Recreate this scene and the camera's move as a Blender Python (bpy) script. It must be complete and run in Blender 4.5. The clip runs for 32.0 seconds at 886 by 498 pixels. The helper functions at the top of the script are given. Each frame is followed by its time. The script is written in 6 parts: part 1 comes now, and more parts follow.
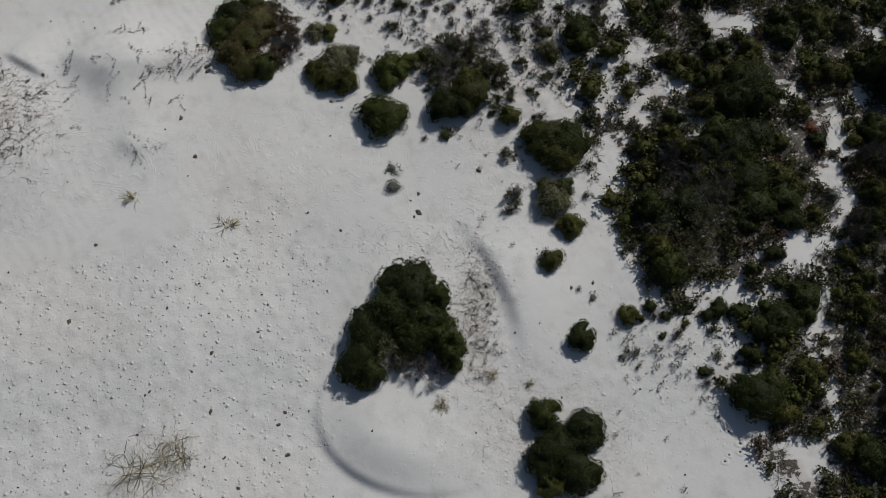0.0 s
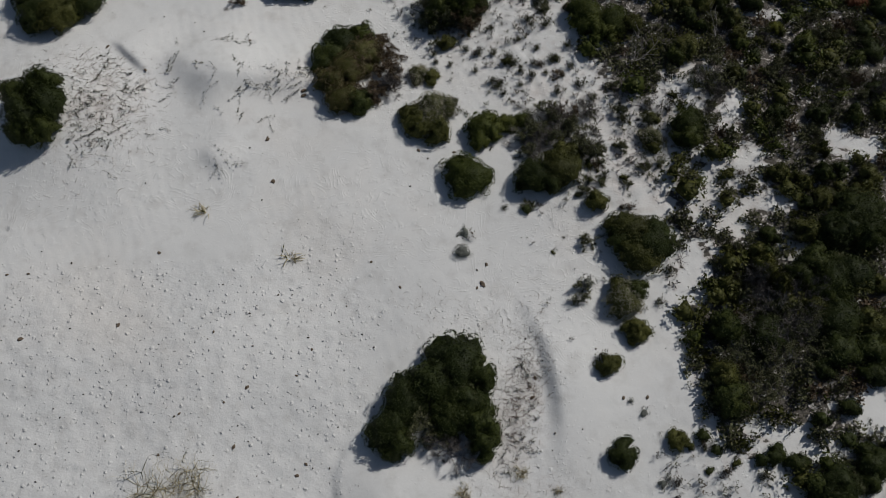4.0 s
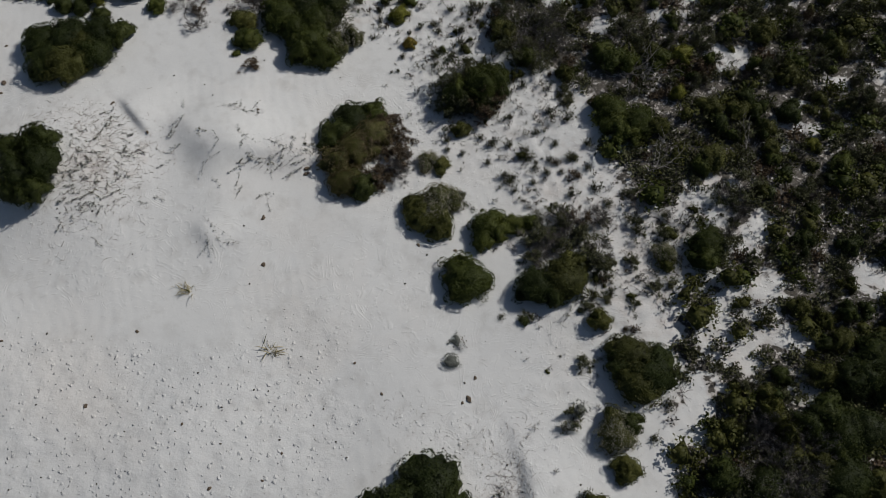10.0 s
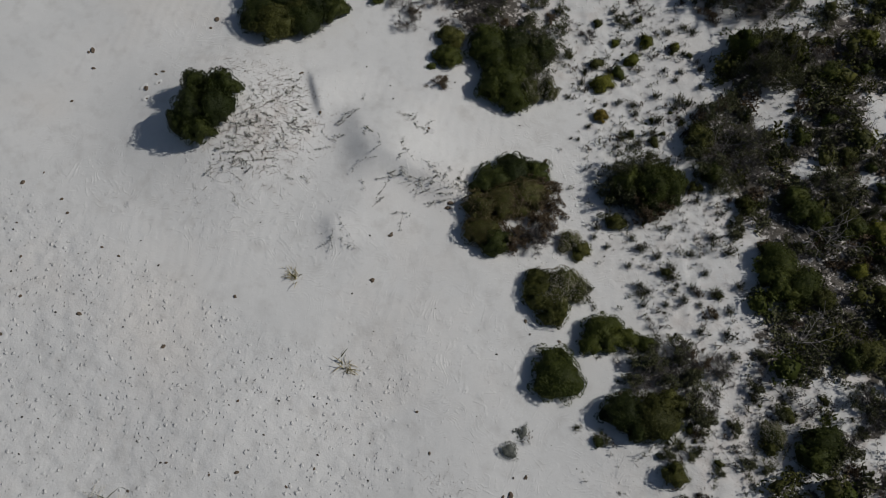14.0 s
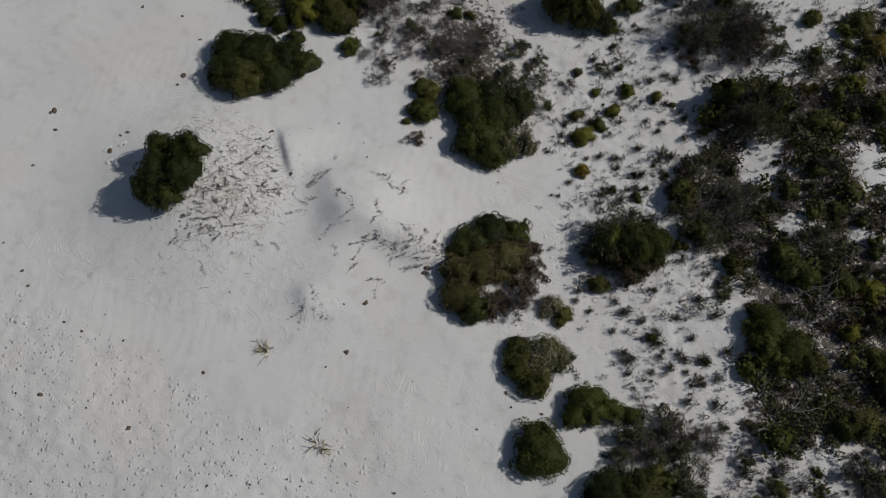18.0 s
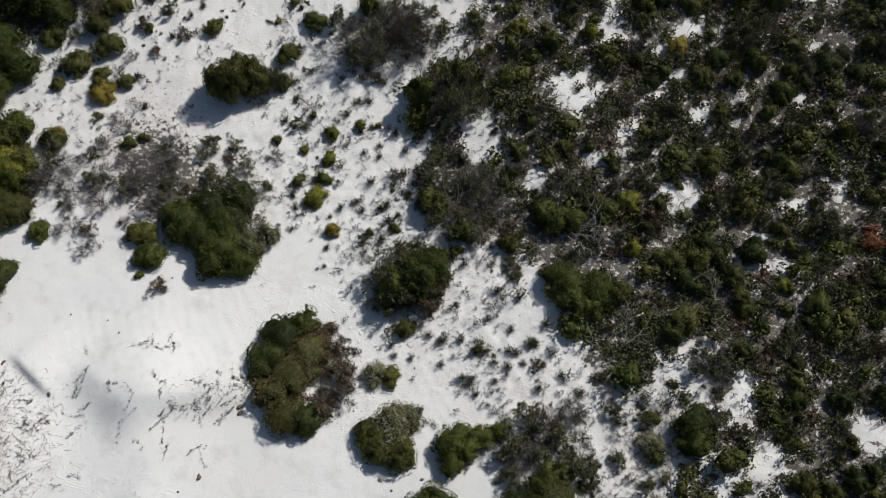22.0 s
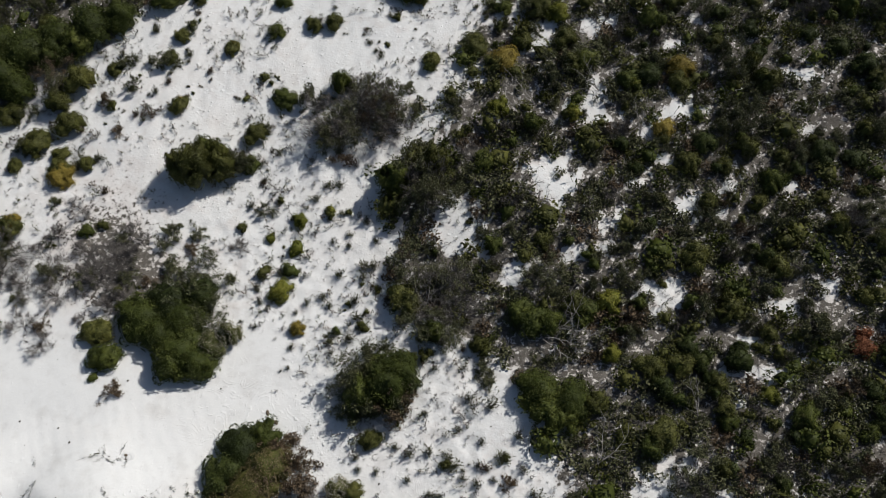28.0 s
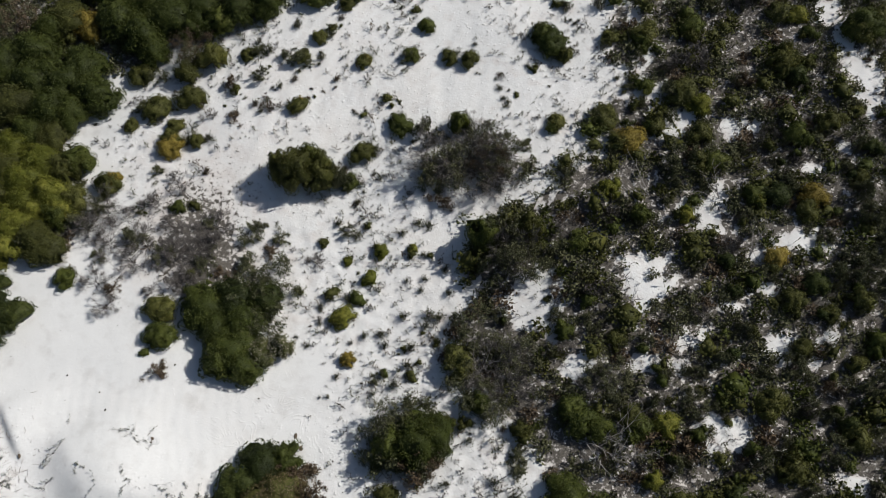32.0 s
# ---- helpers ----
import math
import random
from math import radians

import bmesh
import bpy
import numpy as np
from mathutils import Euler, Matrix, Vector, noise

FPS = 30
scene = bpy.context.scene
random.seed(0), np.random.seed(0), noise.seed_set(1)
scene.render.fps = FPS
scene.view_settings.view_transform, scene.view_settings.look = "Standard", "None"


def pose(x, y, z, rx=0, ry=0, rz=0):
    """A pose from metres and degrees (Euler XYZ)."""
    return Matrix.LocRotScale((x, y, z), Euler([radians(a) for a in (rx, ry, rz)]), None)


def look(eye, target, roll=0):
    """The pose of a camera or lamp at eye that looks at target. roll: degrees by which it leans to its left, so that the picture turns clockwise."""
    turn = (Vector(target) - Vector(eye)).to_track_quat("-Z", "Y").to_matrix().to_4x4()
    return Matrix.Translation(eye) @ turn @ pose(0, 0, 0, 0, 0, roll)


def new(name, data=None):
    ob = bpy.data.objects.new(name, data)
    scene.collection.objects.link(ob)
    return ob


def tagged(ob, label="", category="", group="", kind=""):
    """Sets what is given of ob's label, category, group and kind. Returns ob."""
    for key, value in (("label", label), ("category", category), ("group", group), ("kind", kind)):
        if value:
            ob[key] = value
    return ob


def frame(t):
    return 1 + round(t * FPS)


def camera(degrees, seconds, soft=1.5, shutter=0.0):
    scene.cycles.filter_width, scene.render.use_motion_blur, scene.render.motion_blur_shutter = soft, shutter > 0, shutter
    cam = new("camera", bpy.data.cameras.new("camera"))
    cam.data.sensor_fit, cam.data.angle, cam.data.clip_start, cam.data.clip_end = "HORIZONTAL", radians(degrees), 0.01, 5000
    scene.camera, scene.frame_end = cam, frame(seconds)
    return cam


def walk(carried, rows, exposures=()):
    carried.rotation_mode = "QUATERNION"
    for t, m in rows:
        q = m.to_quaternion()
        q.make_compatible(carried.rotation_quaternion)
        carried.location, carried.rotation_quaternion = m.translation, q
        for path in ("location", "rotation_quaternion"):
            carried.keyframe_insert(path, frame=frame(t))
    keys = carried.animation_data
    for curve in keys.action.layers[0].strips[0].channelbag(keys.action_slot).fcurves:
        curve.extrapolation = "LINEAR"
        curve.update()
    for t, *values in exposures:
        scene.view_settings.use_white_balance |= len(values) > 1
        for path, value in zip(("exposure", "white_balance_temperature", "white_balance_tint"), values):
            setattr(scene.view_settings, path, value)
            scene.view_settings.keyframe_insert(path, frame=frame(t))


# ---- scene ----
# ---------------------------------------------------------------- camera and path
cam = camera(55.47, 32.0, soft=0.6)
# seconds, x, y, z, tilt up from straight down, heading, lean
PATH = [
    (0.0, 0.000, 0.000, 29.843, 24.42, -0.00, 0.24),
    (0.5, 0.071, 0.394, 29.871, 24.38, -0.00, 0.21),
    (0.6, 0.081, 0.472, 29.876, 24.35, 0.30, 0.20),
    (0.7, 0.091, 0.551, 29.881, 24.33, 3.90, 0.19),
    (0.8, 0.100, 0.629, 29.885, 24.30, 7.90, 0.17),
    (0.9, 0.110, 0.708, 29.890, 24.28, 10.40, 0.16),
    (1.0, 0.120, 0.786, 29.895, 24.25, 11.11, 0.15),
    (1.5, 0.157, 1.189, 29.917, 24.21, 12.02, 0.10),
    (2.0, 0.183, 1.588, 29.936, 24.17, 12.40, 0.05),
    (2.5, 0.201, 1.981, 29.954, 24.14, 12.63, -0.01),
    (3.0, 0.212, 2.367, 29.970, 24.15, 12.80, -0.06),
    (3.5, 0.226, 2.744, 29.984, 24.16, 12.89, -0.09),
    (5.5, 0.296, 4.246, 30.035, 24.24, 13.02, -0.10),
    (6.0, 0.318, 4.621, 30.044, 24.25, 12.97, -0.08),
    (6.5, 0.342, 4.995, 30.044, 24.27, 12.91, -0.03),
    (7.0, 0.369, 5.366, 30.037, 24.28, 12.89, 0.03),
    (7.5, 0.404, 5.730, 30.029, 24.31, 12.85, 0.09),
    (8.0, 0.442, 6.090, 30.022, 24.36, 12.80, 0.14),
    (8.5, 0.481, 6.445, 30.017, 24.41, 12.76, 0.17),
    (9.0, 0.525, 6.805, 30.012, 24.46, 12.76, 0.19),
    (9.5, 0.563, 7.174, 30.006, 24.49, 12.75, 0.18),
    (9.7, 0.575, 7.325, 30.003, 24.49, 12.60, 0.17),
    (9.8, 0.581, 7.400, 30.001, 24.48, 13.00, 0.16),
    (9.9, 0.587, 7.476, 30.000, 24.48, 14.70, 0.16),
    (10.0, 0.593, 7.551, 29.998, 24.48, 18.67, 0.15),
    (10.1, 0.597, 7.627, 29.997, 24.47, 21.00, 0.14),
    (10.2, 0.602, 7.702, 29.995, 24.47, 22.90, 0.13),
    (10.4, 0.611, 7.853, 29.992, 24.46, 24.60, 0.11),
    (10.5, 0.615, 7.929, 29.991, 24.45, 24.91, 0.10),
    (11.0, 0.626, 8.312, 29.987, 24.47, 25.53, 0.04),
    (11.5, 0.629, 8.684, 29.987, 24.51, 25.67, -0.05),
    (12.0, 0.618, 9.046, 29.988, 24.55, 25.73, -0.13),
    (12.4, 0.592, 9.326, 29.987, 24.56, 26.30, -0.18),
    (12.5, 0.585, 9.396, 29.987, 24.56, 28.98, -0.19),
    (12.6, 0.574, 9.463, 29.986, 24.55, 33.20, -0.19),
    (12.7, 0.562, 9.530, 29.986, 24.54, 37.00, -0.19),
    (12.8, 0.551, 9.598, 29.985, 24.54, 39.80, -0.20),
    (12.9, 0.539, 9.665, 29.985, 24.53, 41.50, -0.20),
    (13.0, 0.528, 9.732, 29.984, 24.52, 42.24, -0.20),
    (13.5, 0.428, 10.060, 29.977, 24.57, 42.93, -0.18),
    (14.0, 0.301, 10.379, 29.967, 24.60, 43.02, -0.14),
    (14.5, 0.146, 10.682, 29.956, 24.62, 42.93, -0.11),
    (16.5, -0.524, 11.870, 29.911, 24.76, 42.17, -0.05),
    (17.0, -0.695, 12.167, 29.899, 24.80, 42.05, -0.04),
    (17.5, -0.875, 12.465, 29.886, 24.83, 41.91, -0.06),
    (18.0, -1.053, 12.768, 29.874, 24.86, 41.82, -0.09),
    (18.5, -1.228, 13.074, 29.865, 24.92, 41.76, -0.13),
    (18.6, -1.263, 13.137, 29.864, 24.94, 41.50, -0.15),
    (18.7, -1.298, 13.200, 29.863, 24.96, 40.90, -0.17),
    (18.8, -1.334, 13.262, 29.862, 24.98, 38.60, -0.18),
    (18.9, -1.369, 13.325, 29.861, 25.00, 35.20, -0.20),
    (19.0, -1.404, 13.388, 29.860, 25.02, 30.85, -0.22),
    (19.1, -1.437, 13.454, 29.859, 25.04, 26.10, -0.24),
    (19.2, -1.470, 13.520, 29.859, 25.07, 21.40, -0.26),
    (19.3, -1.504, 13.586, 29.858, 25.09, 16.20, -0.28),
    (19.4, -1.537, 13.652, 29.858, 25.12, 12.00, -0.30),
    (19.5, -1.570, 13.718, 29.857, 25.14, 10.35, -0.32),
    (20.0, -1.688, 14.066, 29.855, 25.16, 9.35, -0.28),
    (20.5, -1.767, 14.435, 29.856, 25.16, 9.10, -0.19),
    (21.0, -1.810, 14.817, 29.862, 25.14, 8.95, -0.07),
    (21.5, -1.822, 15.209, 29.871, 25.08, 8.87, 0.05),
    (22.0, -1.816, 15.605, 29.884, 25.04, 8.81, 0.13),
    (22.5, -1.798, 15.998, 29.899, 25.00, 8.78, 0.16),
    (23.0, -1.772, 16.387, 29.916, 24.95, 8.79, 0.13),
    (23.5, -1.717, 16.772, 29.932, 24.93, 8.91, 0.15),
    (24.0, -1.655, 17.149, 29.949, 24.92, 9.02, 0.14),
    (24.5, -1.596, 17.524, 29.966, 24.90, 9.14, 0.11),
    (25.0, -1.537, 17.895, 29.983, 24.87, 9.25, 0.07),
    (25.5, -1.479, 18.263, 30.003, 24.84, 9.33, 0.03),
    (27.5, -1.256, 19.726, 30.088, 24.72, 9.57, -0.14),
    (28.0, -1.203, 20.092, 30.110, 24.68, 9.61, -0.17),
    (28.5, -1.160, 20.462, 30.135, 24.63, 9.86, -0.14),
    (28.6, -1.154, 20.534, 30.141, 24.61, 10.20, -0.13),
    (28.7, -1.148, 20.606, 30.146, 24.59, 15.80, -0.12),
    (28.8, -1.143, 20.679, 30.152, 24.56, 16.70, -0.12),
    (29.0, -1.131, 20.823, 30.163, 24.52, 16.75, -0.10),
    (29.5, -1.109, 21.191, 30.195, 24.48, 16.70, -0.03),
    (30.0, -1.098, 21.557, 30.227, 24.41, 16.64, 0.01),
    (30.5, -1.095, 21.925, 30.260, 24.37, 16.63, 0.03),
    (31.0, -1.100, 22.296, 30.292, 24.34, 16.58, 0.02),
    (31.5, -1.113, 22.666, 30.322, 24.30, 16.69, -0.03),
    (31.7, -1.124, 22.810, 30.334, 24.26, 19.40, -0.08),
    (31.8, -1.130, 22.882, 30.340, 24.23, 21.50, -0.11),
    (31.9, -1.135, 22.954, 30.346, 24.21, 24.20, -0.13),
    (32.0, -1.141, 23.026, 30.352, 24.19, 26.36, -0.16)
]
walk(cam, [(t, pose(x, y, z, tilt, 0, turn) @ pose(0, 0, 0, 0, 0, lean)) for t, x, y, z, tilt, turn, lean in PATH],
     exposures=[(0.0, -1.0), (5.5, -1.0), (8.0, -0.98), (12.0, -0.96), (13.0, -1.03), (14.0, -1.12), (17.0, -1.08), (18.4, -1.1), (19.0, -1.08), (19.7, -0.65), (23.0, -0.27), (32.0, -0.23)])

# ---------------------------------------------------------------- daylight
SUN_AZ, SUN_EL = 50.0, 40.0          # degrees, from +x towards +y; above the horizon
world = bpy.data.worlds.new("sky")
scene.world = world
world.use_nodes = True
wn = world.node_tree.nodes
sky = wn.new("ShaderNodeTexSky")
sky.sky_type = "NISHITA"
sky.sun_disc = False
sky.sun_elevation = radians(SUN_EL)
sky.sun_rotation = radians(90 - SUN_AZ)
wn["Background"].inputs["Strength"].default_value = 0.07
world.node_tree.links.new(sky.outputs[0], wn["Background"].inputs["Color"])
sun_data = bpy.data.lights.new("sun", "SUN")
sun_data.energy = 5.0
sun_data.angle = radians(0.5)
sun_data.color = (1.0, 0.975, 0.932)
sun = new("sun", sun_data)
toward = Vector((math.cos(radians(SUN_AZ)) * math.cos(radians(SUN_EL)),
                 math.sin(radians(SUN_AZ)) * math.cos(radians(SUN_EL)), math.sin(radians(SUN_EL))))
sun.matrix_world = look(toward * 80, (0, 0, 0))

# ---------------------------------------------------------------- materials
def material(name, rough=0.9, spec=0.2):
    m = bpy.data.materials.new(name)
    m.use_nodes = True
    b = m.node_tree.nodes["Principled BSDF"]
    b.inputs["Roughness"].default_value = rough
    b.inputs["Specular IOR Level"].default_value = spec
    return m, m.node_tree.nodes, m.node_tree.links, b


def ramp(nodes, stops):
    r = nodes.new("ShaderNodeValToRGB")
    while len(r.color_ramp.elements) < len(stops):
        r.color_ramp.elements.new(0.5)
    for e, (p, c) in zip(r.color_ramp.elements, stops):
        e.position, e.color = p, (*c, 1)
    return r


def foliage(name, stops, rough=0.5, patch=1.6):
    """Leaf colour that varies leaf by leaf, branch by branch and shrub by shrub."""
    m, n, l, b = material(name, rough, 0.1)
    geo, obj, tex = n.new("ShaderNodeNewGeometry"), n.new("ShaderNodeObjectInfo"), n.new("ShaderNodeTexNoise")
    coord = n.new("ShaderNodeNewGeometry")
    tex.inputs["Scale"].default_value = patch
    tex.inputs["Detail"].default_value = 3
    l.new(coord.outputs["Position"], tex.inputs["Vector"])
    a = n.new("ShaderNodeMath"); a.operation = "MULTIPLY"; a.inputs[1].default_value = 0.32
    l.new(geo.outputs["Random Per Island"], a.inputs[0])
    c = n.new("ShaderNodeMath"); c.operation = "MULTIPLY_ADD"; c.inputs[1].default_value = 0.5
    l.new(tex.outputs["Fac"], c.inputs[0]); l.new(a.outputs[0], c.inputs[2])
    d = n.new("ShaderNodeMath"); d.operation = "MULTIPLY_ADD"; d.inputs[1].default_value = 0.22
    l.new(obj.outputs["Random"], d.inputs[0]); l.new(c.outputs[0], d.inputs[2])
    fine = n.new("ShaderNodeTexNoise")
    fine.inputs["Scale"].default_value = 16
    fine.inputs["Detail"].default_value = 3
    l.new(coord.outputs["Position"], fine.inputs["Vector"])
    e = n.new("ShaderNodeMath"); e.operation = "MULTIPLY_ADD"; e.inputs[1].default_value = 0.55
    l.new(fine.outputs["Fac"], e.inputs[0]); l.new(d.outputs[0], e.inputs[2])
    f = n.new("ShaderNodeMath"); f.operation = "SUBTRACT"; f.inputs[1].default_value = 0.21
    l.new(e.outputs[0], f.inputs[0])
    r = ramp(n, stops)
    l.new(f.outputs[0], r.inputs[0])
    l.new(r.outputs[0], b.inputs["Base Color"])
    bump = n.new("ShaderNodeBump")
    bump.inputs["Strength"].default_value = 1
    bump.inputs["Distance"].default_value = 0.025
    l.new(fine.outputs["Fac"], bump.inputs["Height"])
    l.new(bump.outputs[0], b.inputs["Normal"])
    tr = n.new("ShaderNodeBsdfTranslucent")
    l.new(r.outputs[0], tr.inputs["Color"])
    mix = n.new("ShaderNodeMixShader"); mix.inputs[0].default_value = 0.1
    l.new(b.outputs[0], mix.inputs[1]); l.new(tr.outputs[0], mix.inputs[2])
    l.new(mix.outputs[0], n["Material Output"].inputs["Surface"])
    return m


LEAF = {
    "dark": foliage("dark_green_leaves", [(0.15, (0.0115, 0.0158, 0.0055)), (0.45, (0.0225, 0.0300, 0.0085)), (0.75, (0.039, 0.049, 0.012)), (1.0, (0.080, 0.088, 0.023))]),
    "green": foliage("green_leaves", [(0.15, (0.018, 0.023, 0.006)), (0.45, (0.038, 0.048, 0.011)), (0.75, (0.066, 0.077, 0.016)), (1.0, (0.125, 0.128, 0.030))]),
    "olive": foliage("olive_leaves", [(0.15, (0.022, 0.024, 0.008)), (0.45, (0.048, 0.051, 0.014)), (0.75, (0.078, 0.080, 0.021)), (1.0, (0.140, 0.134, 0.036))]),
    "yellow": foliage("yellow_green_leaves", [(0.15, (0.038, 0.043, 0.007)), (0.5, (0.092, 0.100, 0.015)), (0.8, (0.150, 0.148, 0.025)), (1.0, (0.230, 0.205, 0.045))]),
    "golden": foliage("golden_leaves", [(0.15, (0.065, 0.048, 0.010)), (0.5, (0.140, 0.105, 0.020)), (0.8, (0.210, 0.158, 0.032)), (1.0, (0.290, 0.225, 0.056))]),
    "fleck": foliage("pale_flecked_leaves", [(0.15, (0.028, 0.036, 0.01)), (0.38, (0.048, 0.060, 0.016)), (0.47, (0.075, 0.083, 0.034)), (0.54, (0.23, 0.215, 0.155)), (1.0, (0.40, 0.37, 0.30))]),
    "bronze": foliage("bronze_green_leaves", [(0.15, (0.022, 0.020, 0.008)), (0.42, (0.050, 0.043, 0.014)), (0.60, (0.088, 0.070, 0.026)), (0.72, (0.17, 0.135, 0.075)), (1.0, (0.27, 0.225, 0.15))]),
    "brown": foliage("brown_leaves", [(0.15, (0.036, 0.026, 0.017)), (0.45, (0.078, 0.056, 0.034)), (0.8, (0.135, 0.098, 0.062)), (1.0, (0.22, 0.155, 0.105))]),
    "rust": foliage("rust_leaves", [(0.15, (0.06, 0.022, 0.012)), (0.5, (0.13, 0.048, 0.022)), (1.0, (0.22, 0.09, 0.045))]),
    "silver": foliage("silver_leaves", [(0.15, (0.075, 0.082, 0.070)), (0.5, (0.165, 0.172, 0.150)), (1.0, (0.32, 0.32, 0.285))]),
    "dry": foliage("withered_grey_leaves", [(0.15, (0.026, 0.024, 0.019)), (0.5, (0.046, 0.042, 0.034)), (1.0, (0.085, 0.078, 0.065))]),
    "dusk": foliage("dull_grey_green_leaves", [(0.15, (0.031, 0.034, 0.017)), (0.45, (0.066, 0.070, 0.034)), (0.75, (0.108, 0.108, 0.054)), (1.0, (0.175, 0.168, 0.09))]),
}


def wood(name, stops):
    m, n, l, b = material(name, 0.85, 0.15)
    geo, tex = n.new("ShaderNodeNewGeometry"), n.new("ShaderNodeTexNoise")
    tex.inputs["Scale"].default_value = 9
    tex.inputs["Detail"].default_value = 4
    l.new(geo.outputs["Position"], tex.inputs["Vector"])
    a = n.new("ShaderNodeMath"); a.operation = "MULTIPLY_ADD"; a.inputs[1].default_value = 0.5
    l.new(geo.outputs["Random Per Island"], a.inputs[0])
    h = n.new("ShaderNodeMath"); h.operation = "MULTIPLY"; h.inputs[1].default_value = 0.5
    l.new(tex.outputs["Fac"], h.inputs[0]); l.new(h.outputs[0], a.inputs[2])
    r = ramp(n, stops)
    l.new(a.outputs[0], r.inputs[0]); l.new(r.outputs[0], b.inputs["Base Color"])
    return m


BARK = wood("brown_bark", [(0.2, (0.05, 0.036, 0.026)), (0.8, (0.15, 0.115, 0.085))])
DEADWOOD = wood("weathered_grey_wood", [(0.15, (0.065, 0.057, 0.052)), (0.6, (0.145, 0.130, 0.120)), (1.0, (0.30, 0.275, 0.255))])
STRAW = wood("dry_straw", [(0.15, (0.30, 0.25, 0.15)), (0.6, (0.46, 0.40, 0.26)), (1.0, (0.60, 0.54, 0.39))])
ROOTS = wood("pale_brown_roots", [(0.15, (0.11, 0.08, 0.062)), (0.6, (0.21, 0.165, 0.135)), (1.0, (0.36, 0.3, 0.255))])
LITTER = wood("dark_plant_litter", [(0.15, (0.045, 0.04, 0.033)), (0.6, (0.1, 0.088, 0.073)), (1.0, (0.2, 0.18, 0.155))])


def sand_material():
    m, n, l, b = material("white_sand", 0.95, 0.1)
    geo = n.new("ShaderNodeNewGeometry")
    def tex(scale, detail, rough=0.55):
        t = n.new("ShaderNodeTexNoise")
        t.inputs["Scale"].default_value = scale
        t.inputs["Detail"].default_value = detail
        t.inputs["Roughness"].default_value = rough
        l.new(geo.outputs["Position"], t.inputs["Vector"])
        return t
    big, mid, grain = tex(0.16, 4), tex(1.3, 6, 0.65), tex(26, 3)
    r = ramp(n, [(0.3, (0.655, 0.652, 0.635)), (0.52, (0.712, 0.704, 0.682)), (0.70, (0.716, 0.690, 0.652))])
    l.new(big.outputs["Fac"], r.inputs[0])
    r2 = ramp(n, [(0.28, (0.86, 0.85, 0.84)), (0.5, (1, 1, 1)), (0.8, (0.96, 0.955, 0.95))])
    l.new(mid.outputs["Fac"], r2.inputs[0])
    r3 = ramp(n, [(0.25, (0.9, 0.9, 0.9)), (0.6, (1, 1, 1))])
    l.new(grain.outputs["Fac"], r3.inputs[0])
    def times(a, c):
        x = n.new("ShaderNodeMix"); x.data_type = "RGBA"; x.blend_type = "MULTIPLY"
        x.inputs["Factor"].default_value = 1
        l.new(a, x.inputs["A"]); l.new(c, x.inputs["B"])
        return x.outputs["Result"]
    col = times(times(r.outputs[0], r2.outputs[0]), r3.outputs[0])
    # old leaf litter, grey-brown, where the scrub grows, with shade between plants painted in
    at = n.new("ShaderNodeAttribute"); at.attribute_name = "litter"
    ln = tex(5.2, 7, 0.7)
    ls = n.new("ShaderNodeMath"); ls.operation = "MULTIPLY_ADD"; ls.inputs[1].default_value = 0.55
    l.new(at.outputs["Fac"], ls.inputs[0]); l.new(ln.outputs["Fac"], ls.inputs[2])
    lm = n.new("ShaderNodeMapRange")
    lm.interpolation_type = "SMOOTHSTEP"
    lm.inputs["From Min"].default_value = 0.95
    lm.inputs["From Max"].default_value = 1.02
    l.new(ls.outputs[0], lm.inputs["Value"])
    # sand stained pale brown round the roots
    ws = n.new("ShaderNodeMath"); ws.operation = "MULTIPLY_ADD"; ws.inputs[1].default_value = 0.5
    l.new(at.outputs["Fac"], ws.inputs[0]); l.new(mid.outputs["Fac"], ws.inputs[2])
    wm = n.new("ShaderNodeMapRange")
    wm.inputs["From Min"].default_value = 0.7
    wm.inputs["From Max"].default_value = 1.0
    l.new(ws.outputs[0], wm.inputs["Value"])
    wx = n.new("ShaderNodeMix"); wx.data_type = "RGBA"
    l.new(wm.outputs[0], wx.inputs["Factor"]); l.new(col, wx.inputs["A"])
    wx.inputs["B"].default_value = (0.57, 0.53, 0.495, 1)
    col = wx.outputs["Result"]
    x = n.new("ShaderNodeMix"); x.data_type = "RGBA"
    l.new(lm.outputs[0], x.inputs["Factor"]); l.new(col, x.inputs["A"])
    lt = tex(19, 6, 0.75)
    # dark browns of the litter and of the shade among the twigs
    lr = ramp(n, [(0.36, (0.056, 0.051, 0.042)), (0.54, (0.120, 0.108, 0.093)), (0.7, (0.25, 0.23, 0.205))])
    l.new(lt.outputs["Fac"], lr.inputs[0])
    l.new(lr.outputs[0], x.inputs["B"])
    l.new(x.outputs["Result"], b.inputs["Base Color"])
    fine, coarse = tex(9, 5, 0.6), tex(2.6, 5, 0.65)
    bump1, bump2 = n.new("ShaderNodeBump"), n.new("ShaderNodeBump")
    rough_at = n.new("ShaderNodeAttribute"); rough_at.attribute_name = "rough"
    k = n.new("ShaderNodeMath"); k.operation = "MULTIPLY_ADD"; k.inputs[1].default_value = 0.06; k.inputs[2].default_value = 0.0008
    l.new(rough_at.outputs["Fac"], k.inputs[0])
    l.new(k.outputs[0], bump1.inputs["Distance"])
    bump1.inputs["Strength"].default_value = 1
